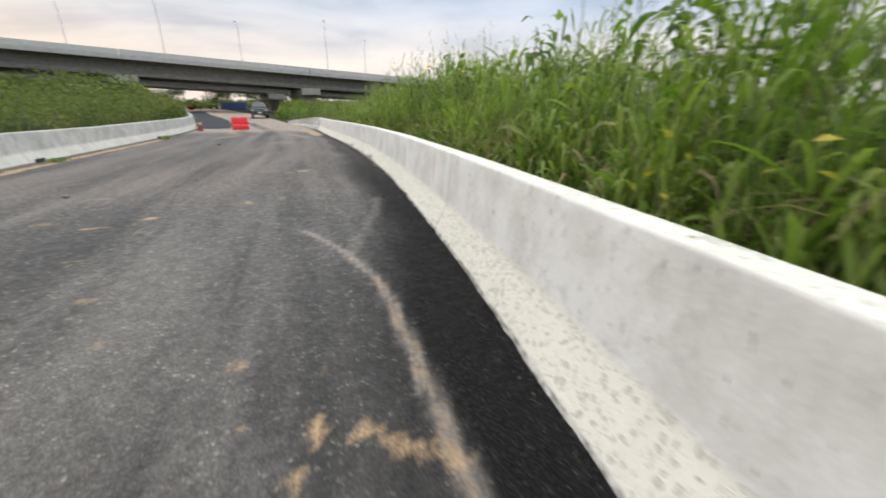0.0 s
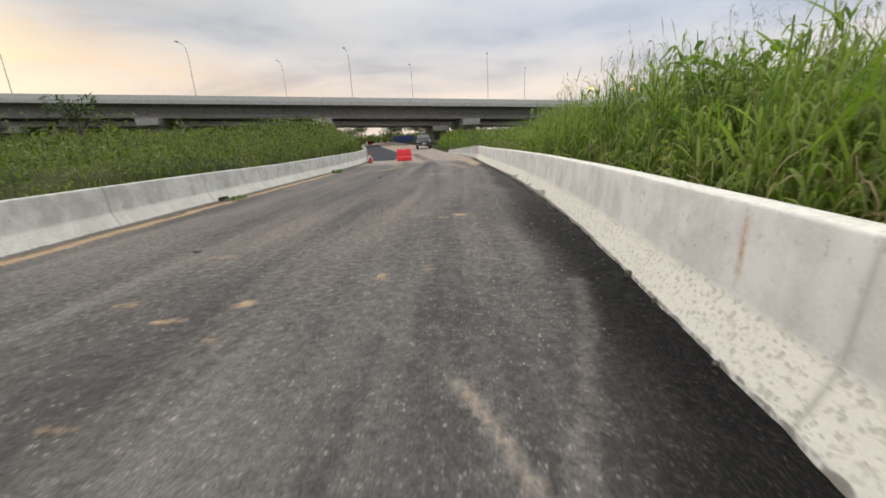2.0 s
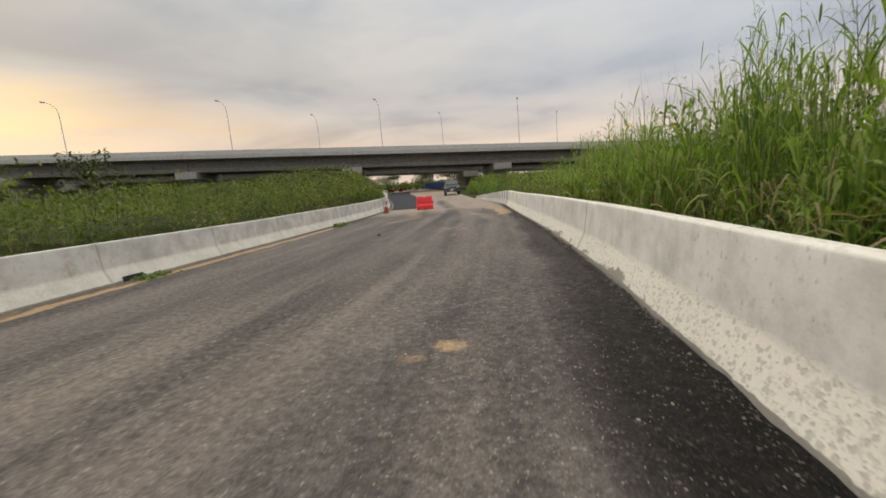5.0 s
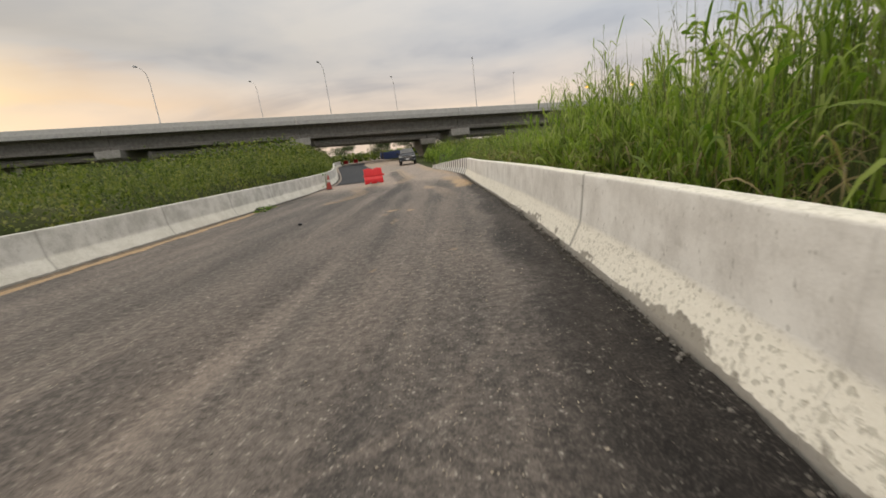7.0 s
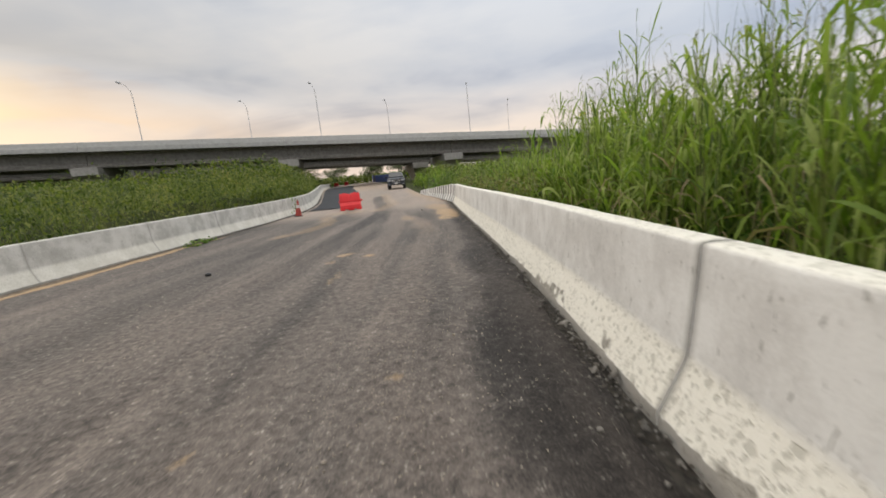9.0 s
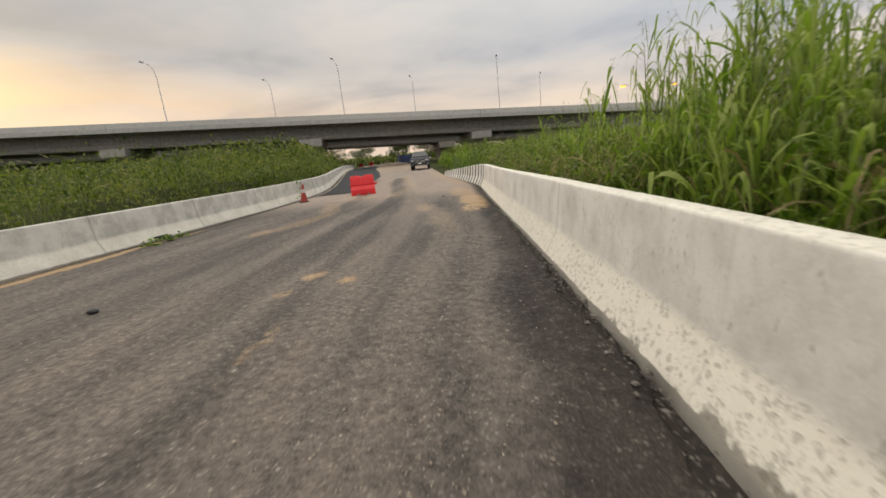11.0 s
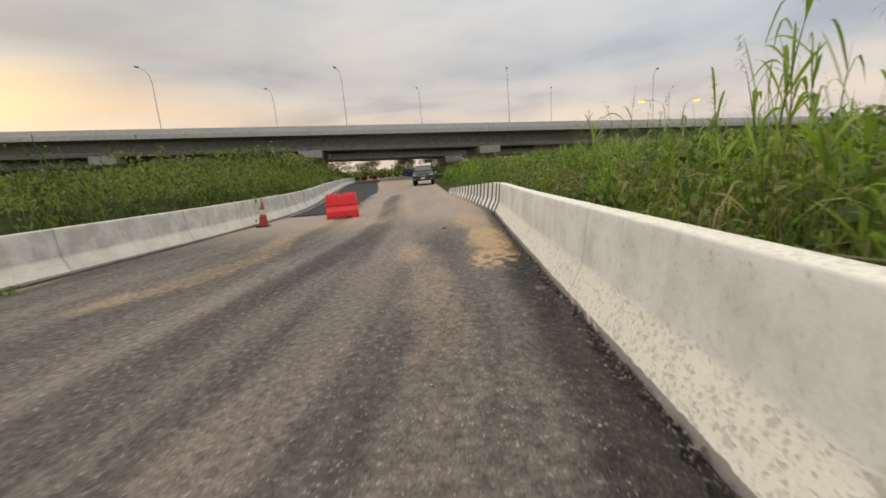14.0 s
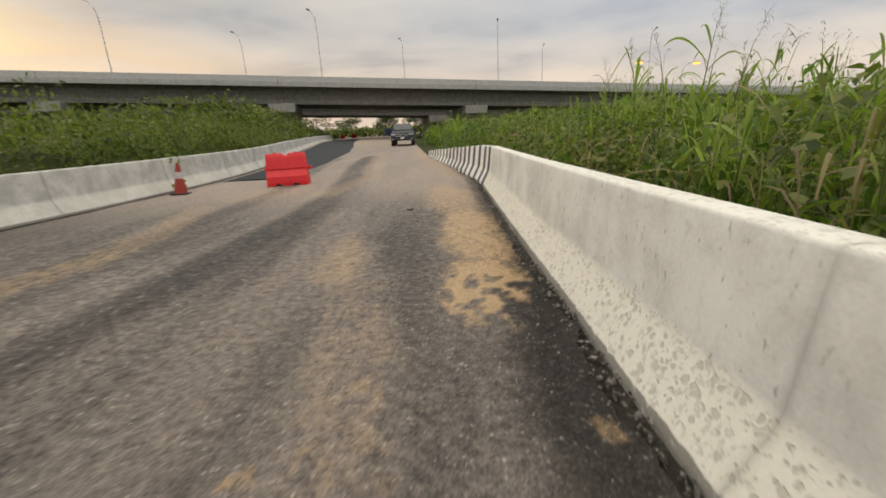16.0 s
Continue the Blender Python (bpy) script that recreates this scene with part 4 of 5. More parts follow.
    tagged(arrays("yellow_leaves", v, f, M_FLOWER), "yellowed leaves beside the barrier", "creeper", kind="stuff")


def build_shrub(x, y, z, h, r, arms, rng):
    """A leafy shrub: bare forked stems with drooping broad leaves towards their ends."""
    e = empty("shrub", Matrix.Translation((x, y, z)), "leafy green shrub with drooping leaves among the reeds", "shrub", "shrubs in the reeds")
    bm = bmesh.new()
    roots = []
    for k in range(arms):
        a = k * 2.4 + rng.uniform(0, 0.7)
        d = Vector((math.cos(a), math.sin(a), 0))
        hk = h * rng.uniform(0.78, 1.0)
        pts = [Vector((0, 0, 0)), d * r * 0.25 + Vector((0, 0, hk * 0.4)), d * r * 0.6 + Vector((0, 0, hk * 0.75)), d * r * rng.uniform(0.7, 1.1) + Vector((0, 0, hk))]
        tube(bm, pts, [0.018, 0.014, 0.009, 0.004], 6)
        for t in rng.uniform(0.3, 1.0, 95):
            i = min(int(t * 3), 2)
            p = pts[i].lerp(pts[i + 1], t * 3 - i)
            roots.append([p.x + rng.normal(0, 0.15), p.y + rng.normal(0, 0.15), p.z + rng.normal(0, 0.09)])
    part("stem", bm, M_BARK, e)
    P = np.array(roots)
    n = len(P)
    v, f = strips(P, rng.uniform(0, 6.3, n), rng.uniform(0.12, 0.26, n), rng.uniform(0.022, 0.042, n), rng.uniform(0.0, 0.9, n), rng.uniform(0.4, 1.1, n), 5, rng.normal(0, 0.6, n))
    arrays("leaves", v, f, M_SHRUB, e)
    return e


def scrub_top(x, y):
    d = left_x(y) - 0.6 - x
    t = 1.62 + 0.6 * lumpy(x * 0.9, y * 0.8, 31) + 0.34 * lumpy(x * 3, y * 3, 33)
    t = t * np.interp(d, [0, 0.5, 2, 6, 30], [0.55, 0.85, 1.05, 1.2, 1.35])
    return t * np.interp(y, [0, 14, 30, 50], [0.95, 1.0, 1.1, 1.2])


def build_reed(m, label, rng, h):
    """A single tall reed with its arching blades and seed head."""
    e = empty("reed", m, label, "reed", "single tall reeds")
    bm = bmesh.new()
    a = rng.uniform(0, 6.3)
    d = Vector((math.cos(a), math.sin(a), 0))
    pts = [d * (0.22 * t * t) + Vector((0, 0, h * t)) for t in (0, 0.25, 0.5, 0.75, 0.9, 1.0)]
    tube(bm, pts, [0.011, 0.010, 0.009, 0.007, 0.004, 0.002], 6)
    part("stalk", bm, M_STALK, e)
    for k in range(11):
        t = rng.uniform(0.3, 0.96)
        p = np.array([list(d * (0.22 * t * t) + Vector((0, 0, h * t)))])
        v, f = strips(p, np.array([k * 2.4 + rng.uniform(0, 0.8)]), np.array([rng.uniform(0.45, 0.85)]), np.array([rng.uniform(0.012, 0.022)]), np.array([rng.uniform(0.9, 1.35)]), np.array([rng.uniform(0.2, 0.9)]), 8, np.array([rng.normal(0, 0.5)]))
        arrays("blade", v, f, M_REED, e)
    n = 40
    z = rng.uniform(0, 0.3, n)
    P = np.array([list(d * 0.22)]) + np.stack([0.3 * z * d.x, 0.3 * z * d.y, h + z - 0.04], -1)
    v, f = strips(P, rng.uniform(0, 6.3, n), rng.uniform(0.06, 0.15, n), np.full(n, 0.003), rng.uniform(0.4, 1.2, n), rng.uniform(0.3, 0.9, n), 4)
    arrays("seed_head", v, f, M_PLUME, e)
    return e


def build_scrub():
    rng = np.random.default_rng(8)
    n = 1150
    y = rng.uniform(3, 62, n)
    d = 24 * rng.uniform(0, 1, n) ** 1.9
    x = left_x(y) - 0.95 - d
    top = scrub_top(x, y) * rng.uniform(0.55, 1.16, n)
    far = 1 + 0.035 * np.clip(d + (y - 10) * 0.5, 0, 40)
    rad = rng.uniform(0.28, 0.62, n) * (0.8 + 0.25 * far)
    g = gz(x, y)
    v, f = bushes(rng, x, y, g + 0.1, g + top, rad, 62, 0.085 * far)
    n = 7000
    y = rng.uniform(4, 62, n)
    d = 26 * rng.uniform(0, 1, n) ** 2.2
    x = left_x(y) - 0.62 - d
    z = gz(x, y) + scrub_top(x, y) * (0.95 - 0.7 * rng.uniform(0, 1, n) ** 1.4)
    loose = leaf_quads(np.stack([x, y, z], -1), rng.uniform(0.045, 0.11, n) * (1 + 0.04 * np.clip(d + (y - 10) * 0.5, 0, 40)), rng, 0.7)
    v, f = merge([(v, f), loose])
    tagged(arrays("scrub", v, f, M_SCRUB), "dense waist-high green scrub beyond the barrier", "scrub", kind="stuff")
    # grass stands in patches between the bushes
    n = 36000
    y = rng.uniform(4, 60, n)
    d = 22 * rng.uniform(0, 1, n) ** 1.9
    x = left_x(y) - 0.64 - d
    keep = lumpy(x * 1.1, y * 0.9, 37) > -0.12
    x, y = x[keep], y[keep]
    n = len(x)
    z = gz(x, y) + scrub_top(x, y) * rng.uniform(0.2, 0.88, n)
    v, f = strips(np.stack([x, y, z], -1), rng.uniform(0, 6.3, n), rng.uniform(0.25, 0.7, n), rng.uniform(0.003, 0.008, n) * (1 + 0.02 * y), rng.uniform(0.9, 1.5, n), rng.uniform(0.1, 0.8, n), 4, rng.normal(0, 0.5, n))
    tagged(arrays("scrub_grass", v, f, M_SCRUB), "long grass blades rising from the scrub", "grass", kind="stuff")
    # bushy mass under the leaves so that no bare ground shows, coloured dark for shade
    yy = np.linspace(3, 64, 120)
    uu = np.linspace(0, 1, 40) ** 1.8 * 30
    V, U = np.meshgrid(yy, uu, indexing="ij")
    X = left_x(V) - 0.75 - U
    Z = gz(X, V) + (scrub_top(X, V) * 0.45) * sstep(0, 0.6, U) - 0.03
    tagged(arrays("scrub_undergrowth", np.stack([X, V, Z], -1), grid_faces(*X.shape), M_FIELD, smooth=True), "tangled undergrowth below the scrub, coloured dark for its shade", "scrub", kind="stuff")
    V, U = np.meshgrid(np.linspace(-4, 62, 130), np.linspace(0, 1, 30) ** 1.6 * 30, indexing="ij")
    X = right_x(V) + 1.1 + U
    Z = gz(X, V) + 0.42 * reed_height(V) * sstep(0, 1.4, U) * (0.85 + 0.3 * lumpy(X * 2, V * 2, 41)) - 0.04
    tagged(arrays("reed_undergrowth", np.stack([X, V, Z], -1), grid_faces(*X.shape), M_FIELD, smooth=True), "tangled undergrowth below the reeds, coloured dark for its shade", "scrub", kind="stuff")
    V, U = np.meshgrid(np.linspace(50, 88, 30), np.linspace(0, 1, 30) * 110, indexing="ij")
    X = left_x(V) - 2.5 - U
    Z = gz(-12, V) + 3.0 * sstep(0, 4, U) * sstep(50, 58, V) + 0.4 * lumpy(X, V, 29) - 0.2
    tagged(arrays("far_undergrowth", np.stack([X, V, Z], -1), grid_faces(*X.shape), M_FIELD, smooth=True), "undergrowth of the far scrub, coloured dark for its shade", "scrub", kind="stuff")
    # far scrub on the open side past the reeds
    n = 26000
    y = rng.uniform(16, 75, n)
    d = 3.0 + 40 * rng.uniform(0, 1, n) ** 1.5
    x = right_x(y) + 0.6 + d
    z = gz(x, y) + (1.35 + 0.3 * lumpy(x * 0.8, y * 0.8, 17)) * rng.uniform(0.55, 1.0, n) * np.interp(y, [16, 30, 75], [1.0, 1.1, 1.5])
    v, f = leaf_quads(np.stack([x, y, z], -1), rng.uniform(0.10, 0.24, n), rng, 0.7)
    far_side = (v, f)
    n = 30000
    y = rng.uniform(48, 84, n)
    x = left_x(y) - 0.9 - 85 * rng.uniform(0, 1, n) ** 1.3
    top = (3.9 + 0.6 * lumpy(x * 0.3, y * 0.3, 23) + 0.4 * lumpy(x, y, 24)) * sstep(0.3, 4.5, left_x(y) - x)
    z = gz(-12, y) + (1.0 + top * 0.75) * rng.uniform(0.45, 1.0, n)
    m = 34000
    hx = rng.uniform(-330, 110, m)
    hy = 158 + 0.22 * hx + rng.uniform(-8, 8, m)
    hz = gz(-12, hy) + (np.interp(hx, [-330, -200, -100, -62, -48, 110], [19, 16.5, 12.5, 8.5, 2.4, 2.6]) + np.interp(hx, [-62, -48], [1.6, 0.4]) * lumpy(hx * 0.25, hy * 0.1, 27)) * rng.uniform(0.02, 1.0, m) ** 0.7
    hr = np.linspace(-330, -50, 150)
    hh = np.interp(hr, [-330, -200, -100, -62, -48], [19, 16.5, 12.5, 8.5, 2.4]) * 0.86 + 1.6 * lumpy(hr * 0.25, hr * 0.1, 27) + 0.8 * lumpy(hr * 1.5, hr, 28)
    U, Vq = np.meshgrid(hr, np.linspace(-1, 1, 9), indexing="ij")
    Yq = 158 + 0.22 * U + 6 * Vq
    Zq = gz(-12, Yq) - 0.3 + hh[:, None] * (1 - Vq ** 4)
    tagged(arrays("far_thicket", np.stack([U, Yq, Zq], -1), grid_faces(*U.shape), M_FIELD, smooth=True), "dark mass of trees beyond the overpass", "thicket", kind="stuff")
    hedge = leaf_quads(np.stack([hx, hy, hz], -1), rng.uniform(0.6, 1.3, m), rng, 0.8)
    v, f = merge([hedge, far_side, leaf_quads(np.stack([x, y, z], -1), rng.uniform(0.22, 0.45, n), rng, 0.7)])
    tagged(arrays("far_scrub", v, f, M_SCRUB), "green scrub stretching towards the bridge", "scrub", kind="stuff")


# ---------------------------------------------------------------- overpass
PIERS = [(-24.7 + 26.97 * k, 77.65 + 7.22 * k) for k in range(-4, 6)]
DECK_TOP = 9.95


def deck_top(x):
    """Height of the parapet's top, which climbs evenly towards -x."""
    return DECK_TOP - 0.0435 * (x + 20.0)


def deck_frame(a, b):
    a, b = Vector((*a, 0)), Vector((*b, 0))
    ang = math.atan2(b.y - a.y, b.x - a.x)
    return a, (b - a).length, ang


def build_span(a, b, shift, label):
    top, end = deck_top(a[0]) + shift, deck_top(b[0]) + shift
    o, L, ang = deck_frame(a, b)
    e = empty("bridge_span", Matrix.Translation((o.x, o.y, 0)) @ pose(0, 0, 0, 0, 0, math.degrees(ang)), label, "bridge", "overpass spans")
    g = 0.025

    def piece(name, bm, mat, parent):
        for v in bm.verts:
            v.co.z += (end - top) * v.co.x / L
        return part(name, bm, mat, parent)

    bm = bmesh.new()
    box(bm, g, L - g, -0.3, 0.15, top - 0.72, top, 0.04)
    piece("parapet", bm, M_PARAPET, e)
    bm = bmesh.new()
    box(bm, g, L - g, -0.42, 0.0, top - 1.40, top - 0.724, 0.05)
    piece("edge_beam", bm, M_EDGE, e)
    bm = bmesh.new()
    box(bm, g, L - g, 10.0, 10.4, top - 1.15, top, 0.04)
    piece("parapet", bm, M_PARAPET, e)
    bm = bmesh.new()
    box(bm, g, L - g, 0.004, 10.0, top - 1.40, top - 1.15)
    piece("deck_slab", bm, M_CONC_SHADE, e)
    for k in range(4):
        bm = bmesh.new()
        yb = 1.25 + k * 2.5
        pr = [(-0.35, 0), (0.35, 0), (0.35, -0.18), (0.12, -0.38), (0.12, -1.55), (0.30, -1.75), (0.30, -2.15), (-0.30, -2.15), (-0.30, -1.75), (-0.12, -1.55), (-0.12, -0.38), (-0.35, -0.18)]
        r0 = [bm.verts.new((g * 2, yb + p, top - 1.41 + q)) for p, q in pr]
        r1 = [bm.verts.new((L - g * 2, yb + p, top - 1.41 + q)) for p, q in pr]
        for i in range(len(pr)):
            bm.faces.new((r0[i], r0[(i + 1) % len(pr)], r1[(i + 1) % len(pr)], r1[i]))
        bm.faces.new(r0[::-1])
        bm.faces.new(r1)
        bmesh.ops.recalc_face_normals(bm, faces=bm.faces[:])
        piece("girder", bm, M_CONC_SHADE, e)
    return e


def build_pier(p, ang, top, label):
    e = empty("bridge_pier", Matrix.Translation((p[0], p[1], 0)) @ pose(0, 0, 0, 0, 0, math.degrees(ang)), label, "bridge pier", "overpass piers")
    cap = top - 3.58
    # flared head: wide below the girders, narrowing to the column
    bm = bmesh.new()
    rings = []
    for zz, hw, f, b in ((cap, 1.75, -0.3, 10.6), (cap - 1.15, 1.7, -0.3, 10.6), (cap - 1.7, 1.35, 0.9, 9.4), (cap - 3.2, 0.95, 2.0, 8.4)):
        rings.append([bm.verts.new(c) for c in ((-hw, f, zz), (hw, f, zz), (hw, b, zz), (-hw, b, zz))])
    for r0, r1 in zip(rings, rings[1:]):
        for i in range(4):
            bm.faces.new((r0[i], r0[(i + 1) % 4], r1[(i + 1) % 4], r1[i]))
    bm.faces.new(rings[0])
    bm.faces.new(rings[-1][::-1])
    bmesh.ops.recalc_face_normals(bm, faces=bm.faces[:])
    bmesh.ops.bevel(bm, geom=bm.edges[:], offset=0.06, segments=1, affect="EDGES")
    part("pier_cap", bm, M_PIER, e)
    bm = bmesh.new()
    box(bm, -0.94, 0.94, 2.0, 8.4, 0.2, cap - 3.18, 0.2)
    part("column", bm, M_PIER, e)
    return e


def build_street_lamp(x, y, z, h, arm, ang, label, lit=False, name="street_lamp"):
    e = empty(name, Matrix.Translation((x, y, z)) @ pose(0, 0, 0, 0, 0, ang), label, "street lamp", "street lamps")
    bm = bmesh.new()
    tube(bm, [(0, 0, 0), (0, 0, h * 0.8), (0, -arm * 0.12, h * 0.92), (0, -arm * 0.5, h * 0.985), (0, -arm, h)], [0.08, 0.055, 0.045, 0.036, 0.03], 8)
    part("pole", bm, M_STEEL, e)
    bm = bmesh.new()
    box(bm, -0.14, 0.14, -arm - 0.62, -arm + 0.05, h - 0.05, h + 0.11, 0.03)
    head = part("lamp_head", bm, M_STEEL, e)
    bm = bmesh.new()
    k = 0.16 if lit else 0.09
    box(bm, -k, k, -arm - 0.56 - (0.1 if lit else 0), -arm - 0.02, h - 0.11 - (0.1 if lit else 0), h - 0.052, 0.02)
    part("lens", bm, M_SODIUM if lit else M_LAMP, head, "glowing orange lamp" if lit else "")
    return e


def build_overpass():
    far = []
    for k, p in enumerate(PIERS):
        a = PIERS[max(k - 1, 0)]
        b = PIERS[min(k + 1, len(PIERS) - 1)]
        ang = math.atan2(b[1] - a[1], b[0] - a[0])
        build_pier(p, ang, deck_top(p[0]), "grey concrete pier with a flared cap under the overpass")
        n = Vector((-math.sin(ang), math.cos(ang)))
        far.append((p[0] + n.x * 17 - 2.6 * math.cos(ang), p[1] + n.y * 17 - 2.6 * math.sin(ang)))
        build_pier(far[-1], ang, deck_top(far[-1][0]) - 0.7, "pale concrete pier of the rear carriageway")
    for a, b in zip(PIERS, PIERS[1:]):
        build_span(a, b, 0.0, "grey concrete overpass span with a pale parapet")
    for a, b in zip(far, far[1:]):
        build_span(a, b, -0.7, "rear overpass span parallel to the front one")
    # lamps reach out over the side that faces the approach road
    slope = 7.22 / 26.97
    for first, gap, back, shift, tall in ((-19.3, 25.1, 0.9, 0.0, 9.15), (-10.3, 26.2, 17.2, -0.7, 10.3)):
        for k in range(-2 if shift == 0 else -1, 4):
            x = first + gap * k
            y = 77.65 + slope * (x + 24.7) + back * 1.035
            build_street_lamp(x, y, deck_top(x) + shift - 1.15, tall, 1.8, -4, "tall grey street lamp on the overpass")


# ---------------------------------------------------------------- loose things
def build_water_barrier(m, label):
    e = empty("water_barrier", m, label, "barrier", "red plastic barriers")
    W, H = 0.48, 0.76
    pr = [(0.23, 0.0), (0.235, 0.08), (0.22, 0.22), (0.15, 0.34), (0.135, 0.38), (0.155, 0.41), (0.12, 0.60), (0.10, 0.69), (0.07, H)]
    bm = bmesh.new()
    xs = np.linspace(-W, W, 25)
    rows = []
    for x in xs:
        dip = 0.05 * (1 - sstep(0.02, 0.09, abs(x))) if abs(x) < 0.1 else 0.0
        notch = 0.055 if 0.13 < abs(x) < 0.27 else 0.0
        taper = 1 - 0.04 * (abs(x) / W) ** 6
        ring = []
        for d, z in pr:
            zz = max(z - dip * (z / H) ** 3, notch) if z < 0.05 else z - dip * (z / H) ** 3
            ring.append((x * (1 - 0.06 * z / H), -d * taper, zz))
        rows.append([bm.verts.new(v) for v in ring] + [bm.verts.new((v[0], -v[1], v[2])) for v in reversed(ring)])
    k = len(rows[0])
    for a, b in zip(rows, rows[1:]):
        for i in range(k):
            bm.faces.new((a[i], b[i], b[(i + 1) % k], a[(i + 1) % k]))
    bm.faces.new(rows[0])
    bm.faces.new(rows[-1][::-1])
    bmesh.ops.recalc_face_normals(bm, faces=bm.faces[:])
    body = part("body", bm, M_RED, e)
    for s in (-1, 1):
        bm = bmesh.new()
        box(bm, s * W - 0.04, s * W + 0.04 + s * 0.05, -0.06, 0.06, 0.36, 0.44, 0.015)
        part("coupling_lug", bm, M_RED, e)
        bm = bmesh.new()
        tube(bm, [(s * 0.24, 0, H - 0.01), (s * 0.24, 0, H + 0.025)], [0.05, 0.045], 14)
        part("filler_cap", bm, M_RED, e)
    return e


def build_cone(m, label, h=0.70):
    e = empty("traffic_cone", m, label, "traffic cone", "traffic cones")
    bm = bmesh.new()
    box(bm, -0.18, 0.18, -0.18, 0.18, 0, 0.035, 0.012)
    part("base", bm, M_RUBBER, e)
    def ring(z0, z1):
        r = lambda z: 0.135 + (0.028 - 0.135) * (z - 0.035) / (h - 0.035)
        b = bmesh.new()
        return tube(b, [(0, 0, z0), (0, 0, z1)], [r(z0), r(z1)], 20)
    part("body", ring(0.035, h), M_ORANGE, e)
    b = bmesh.new()
    tube(b, [(0, 0, 0.36), (0, 0, 0.50)], [0.0875, 0.0652], 20, False)
    part("band", b, M_BAND, e, "scuffed white reflective band")
    return e


def build_weed(m, label, rng, n=26, h=0.5):
    e = empty("weed", m, label, "weed", "roadside weeds")
    bm = bmesh.new()
    for k in range(3):
        a = rng.uniform(0, 6.3)
        tube(bm, [(0, 0, 0), (0.05 * math.cos(a), 0.05 * math.sin(a), h * 0.5), (0.14 * math.cos(a), 0.14 * math.sin(a), h * 0.95)], [0.008, 0.006, 0.003], 5)
    part("stem", bm, M_STALK, e)
    P = np.stack([rng.normal(0, 0.09, n), rng.normal(0, 0.09, n), rng.uniform(0.15, 1.0, n) * h], -1)
    v, f = leaf_quads(P, rng.uniform(0.06, 0.13, n), rng)
    arrays("leaves", v, f, M_VINE, e)
    return e


def build_pickup(m, label):
    e = empty("pickup_truck", m, label, "pickup truck")
    # faces -y; front at y = 0
    W = 0.92
    def hull(sections, name, mat, parent=e, lab=""):
        bm = bmesh.new()
        rows = [[bm.verts.new((x, y, z)) for x, z in sec] for y, sec in sections]
        k = len(rows[0])
        for a, b in zip(rows, rows[1:]):
            for i in range(k):
                bm.faces.new((a[i], a[(i + 1) % k], b[(i + 1) % k], b[i]))
        bm.faces.new(rows[0][::-1])
        bm.faces.new(rows[-1])
        bmesh.ops.recalc_face_normals(bm, faces=bm.faces[:])
        bmesh.ops.bevel(bm, geom=bm.edges[:], offset=0.025, segments=2, affect="EDGES")
        return part(name, bm, mat, parent, lab)
    def sec(w0, w1, w2, z0, z1, z2):
        return [(-w0, z0), (w0, z0), (w1, z1), (w2, z2), (-w2, z2), (-w1, z1)]
    body = hull([(0.02, sec(0.80, 0.86, 0.74, 0.45, 0.80, 1.02)), (0.25, sec(0.88, 0.92, 0.80, 0.42, 0.85, 1.08)), (1.25, sec(0.90, 0.93, 0.84, 0.42, 0.9, 1.17)),
                 (3.3, sec(0.90, 0.93, 0.86, 0.42, 0.9, 1.17)), (5.2, sec(0.90, 0.93, 0.88, 0.45, 0.9, 1.15))], "body", M_CAR)
    hull([(1.25, [(-0.80, 1.15), (0.80, 1.15), (0.79, 1.19), (0.76, 1.2), (-0.76, 1.2), (-0.79, 1.19)]), (2.0, [(-0.82, 1.15), (0.82, 1.15), (0.70, 1.65), (0.60, 1.74), (-0.60, 1.74), (-0.70, 1.65)]),
          (3.1, [(-0.82, 1.15), (0.82, 1.15), (0.70, 1.68), (0.60, 1.78), (-0.60, 1.78), (-0.70, 1.68)]), (3.55, [(-0.82, 1.15), (0.82, 1.15), (0.72, 1.5), (0.6, 1.6), (-0.6, 1.6), (-0.72, 1.5)])], "cab", M_CAR)
    bm = bmesh.new()
    q = [(-0.70, 1.30, 1.235), (0.70, 1.30, 1.235), (0.585, 1.94, 1.69), (-0.585, 1.94, 1.69)]
    n = Vector((0, -0.6, 0.8)) * 0.03
    top = [bm.verts.new(Vector(p) + n) for p in q]
    bot = [bm.verts.new(Vector(p) - n * 2) for p in q]
    bm.faces.new(top)
    bm.faces.new(bot[::-1])
    for i in range(4):
        bm.faces.new((bot[i], bot[(i + 1) % 4], top[(i + 1) % 4], top[i]))
    part("windscreen", bm, M_GLASS, e)
    bm = bmesh.new()
    box(bm, -0.52, 0.52, -0.03, 0.1, 0.66, 0.96, 0.04)
    grille = part("grille", bm, M_TRIM, e)
    for k in range(3):
        bm = bmesh.new()
        box(bm, -0.47, 0.47, -0.05, -0.028, 0.71 + k * 0.085, 0.735 + k * 0.085, 0.006)
        part("grille_bar", bm, M_CHROME, grille)
    bm = bmesh.new()
    box(bm, -0.90, 0.90, -0.10, 0.2, 0.40, 0.63, 0.05)
    bumper = part("bumper", bm, M_CAR, e)
    bm = bmesh.new()
    box(bm, -0.55, 0.55, -0.12, -0.09, 0.42, 0.52, 0.01)
    part("air_intake", bm, M_TRIM, bumper)
    bm = bmesh.new()
    box(bm, -0.17, 0.17, -0.125, -0.105, 0.54, 0.65, 0.004)
    part("number_plate", bm, M_PLATE, bumper, "blank white plate")
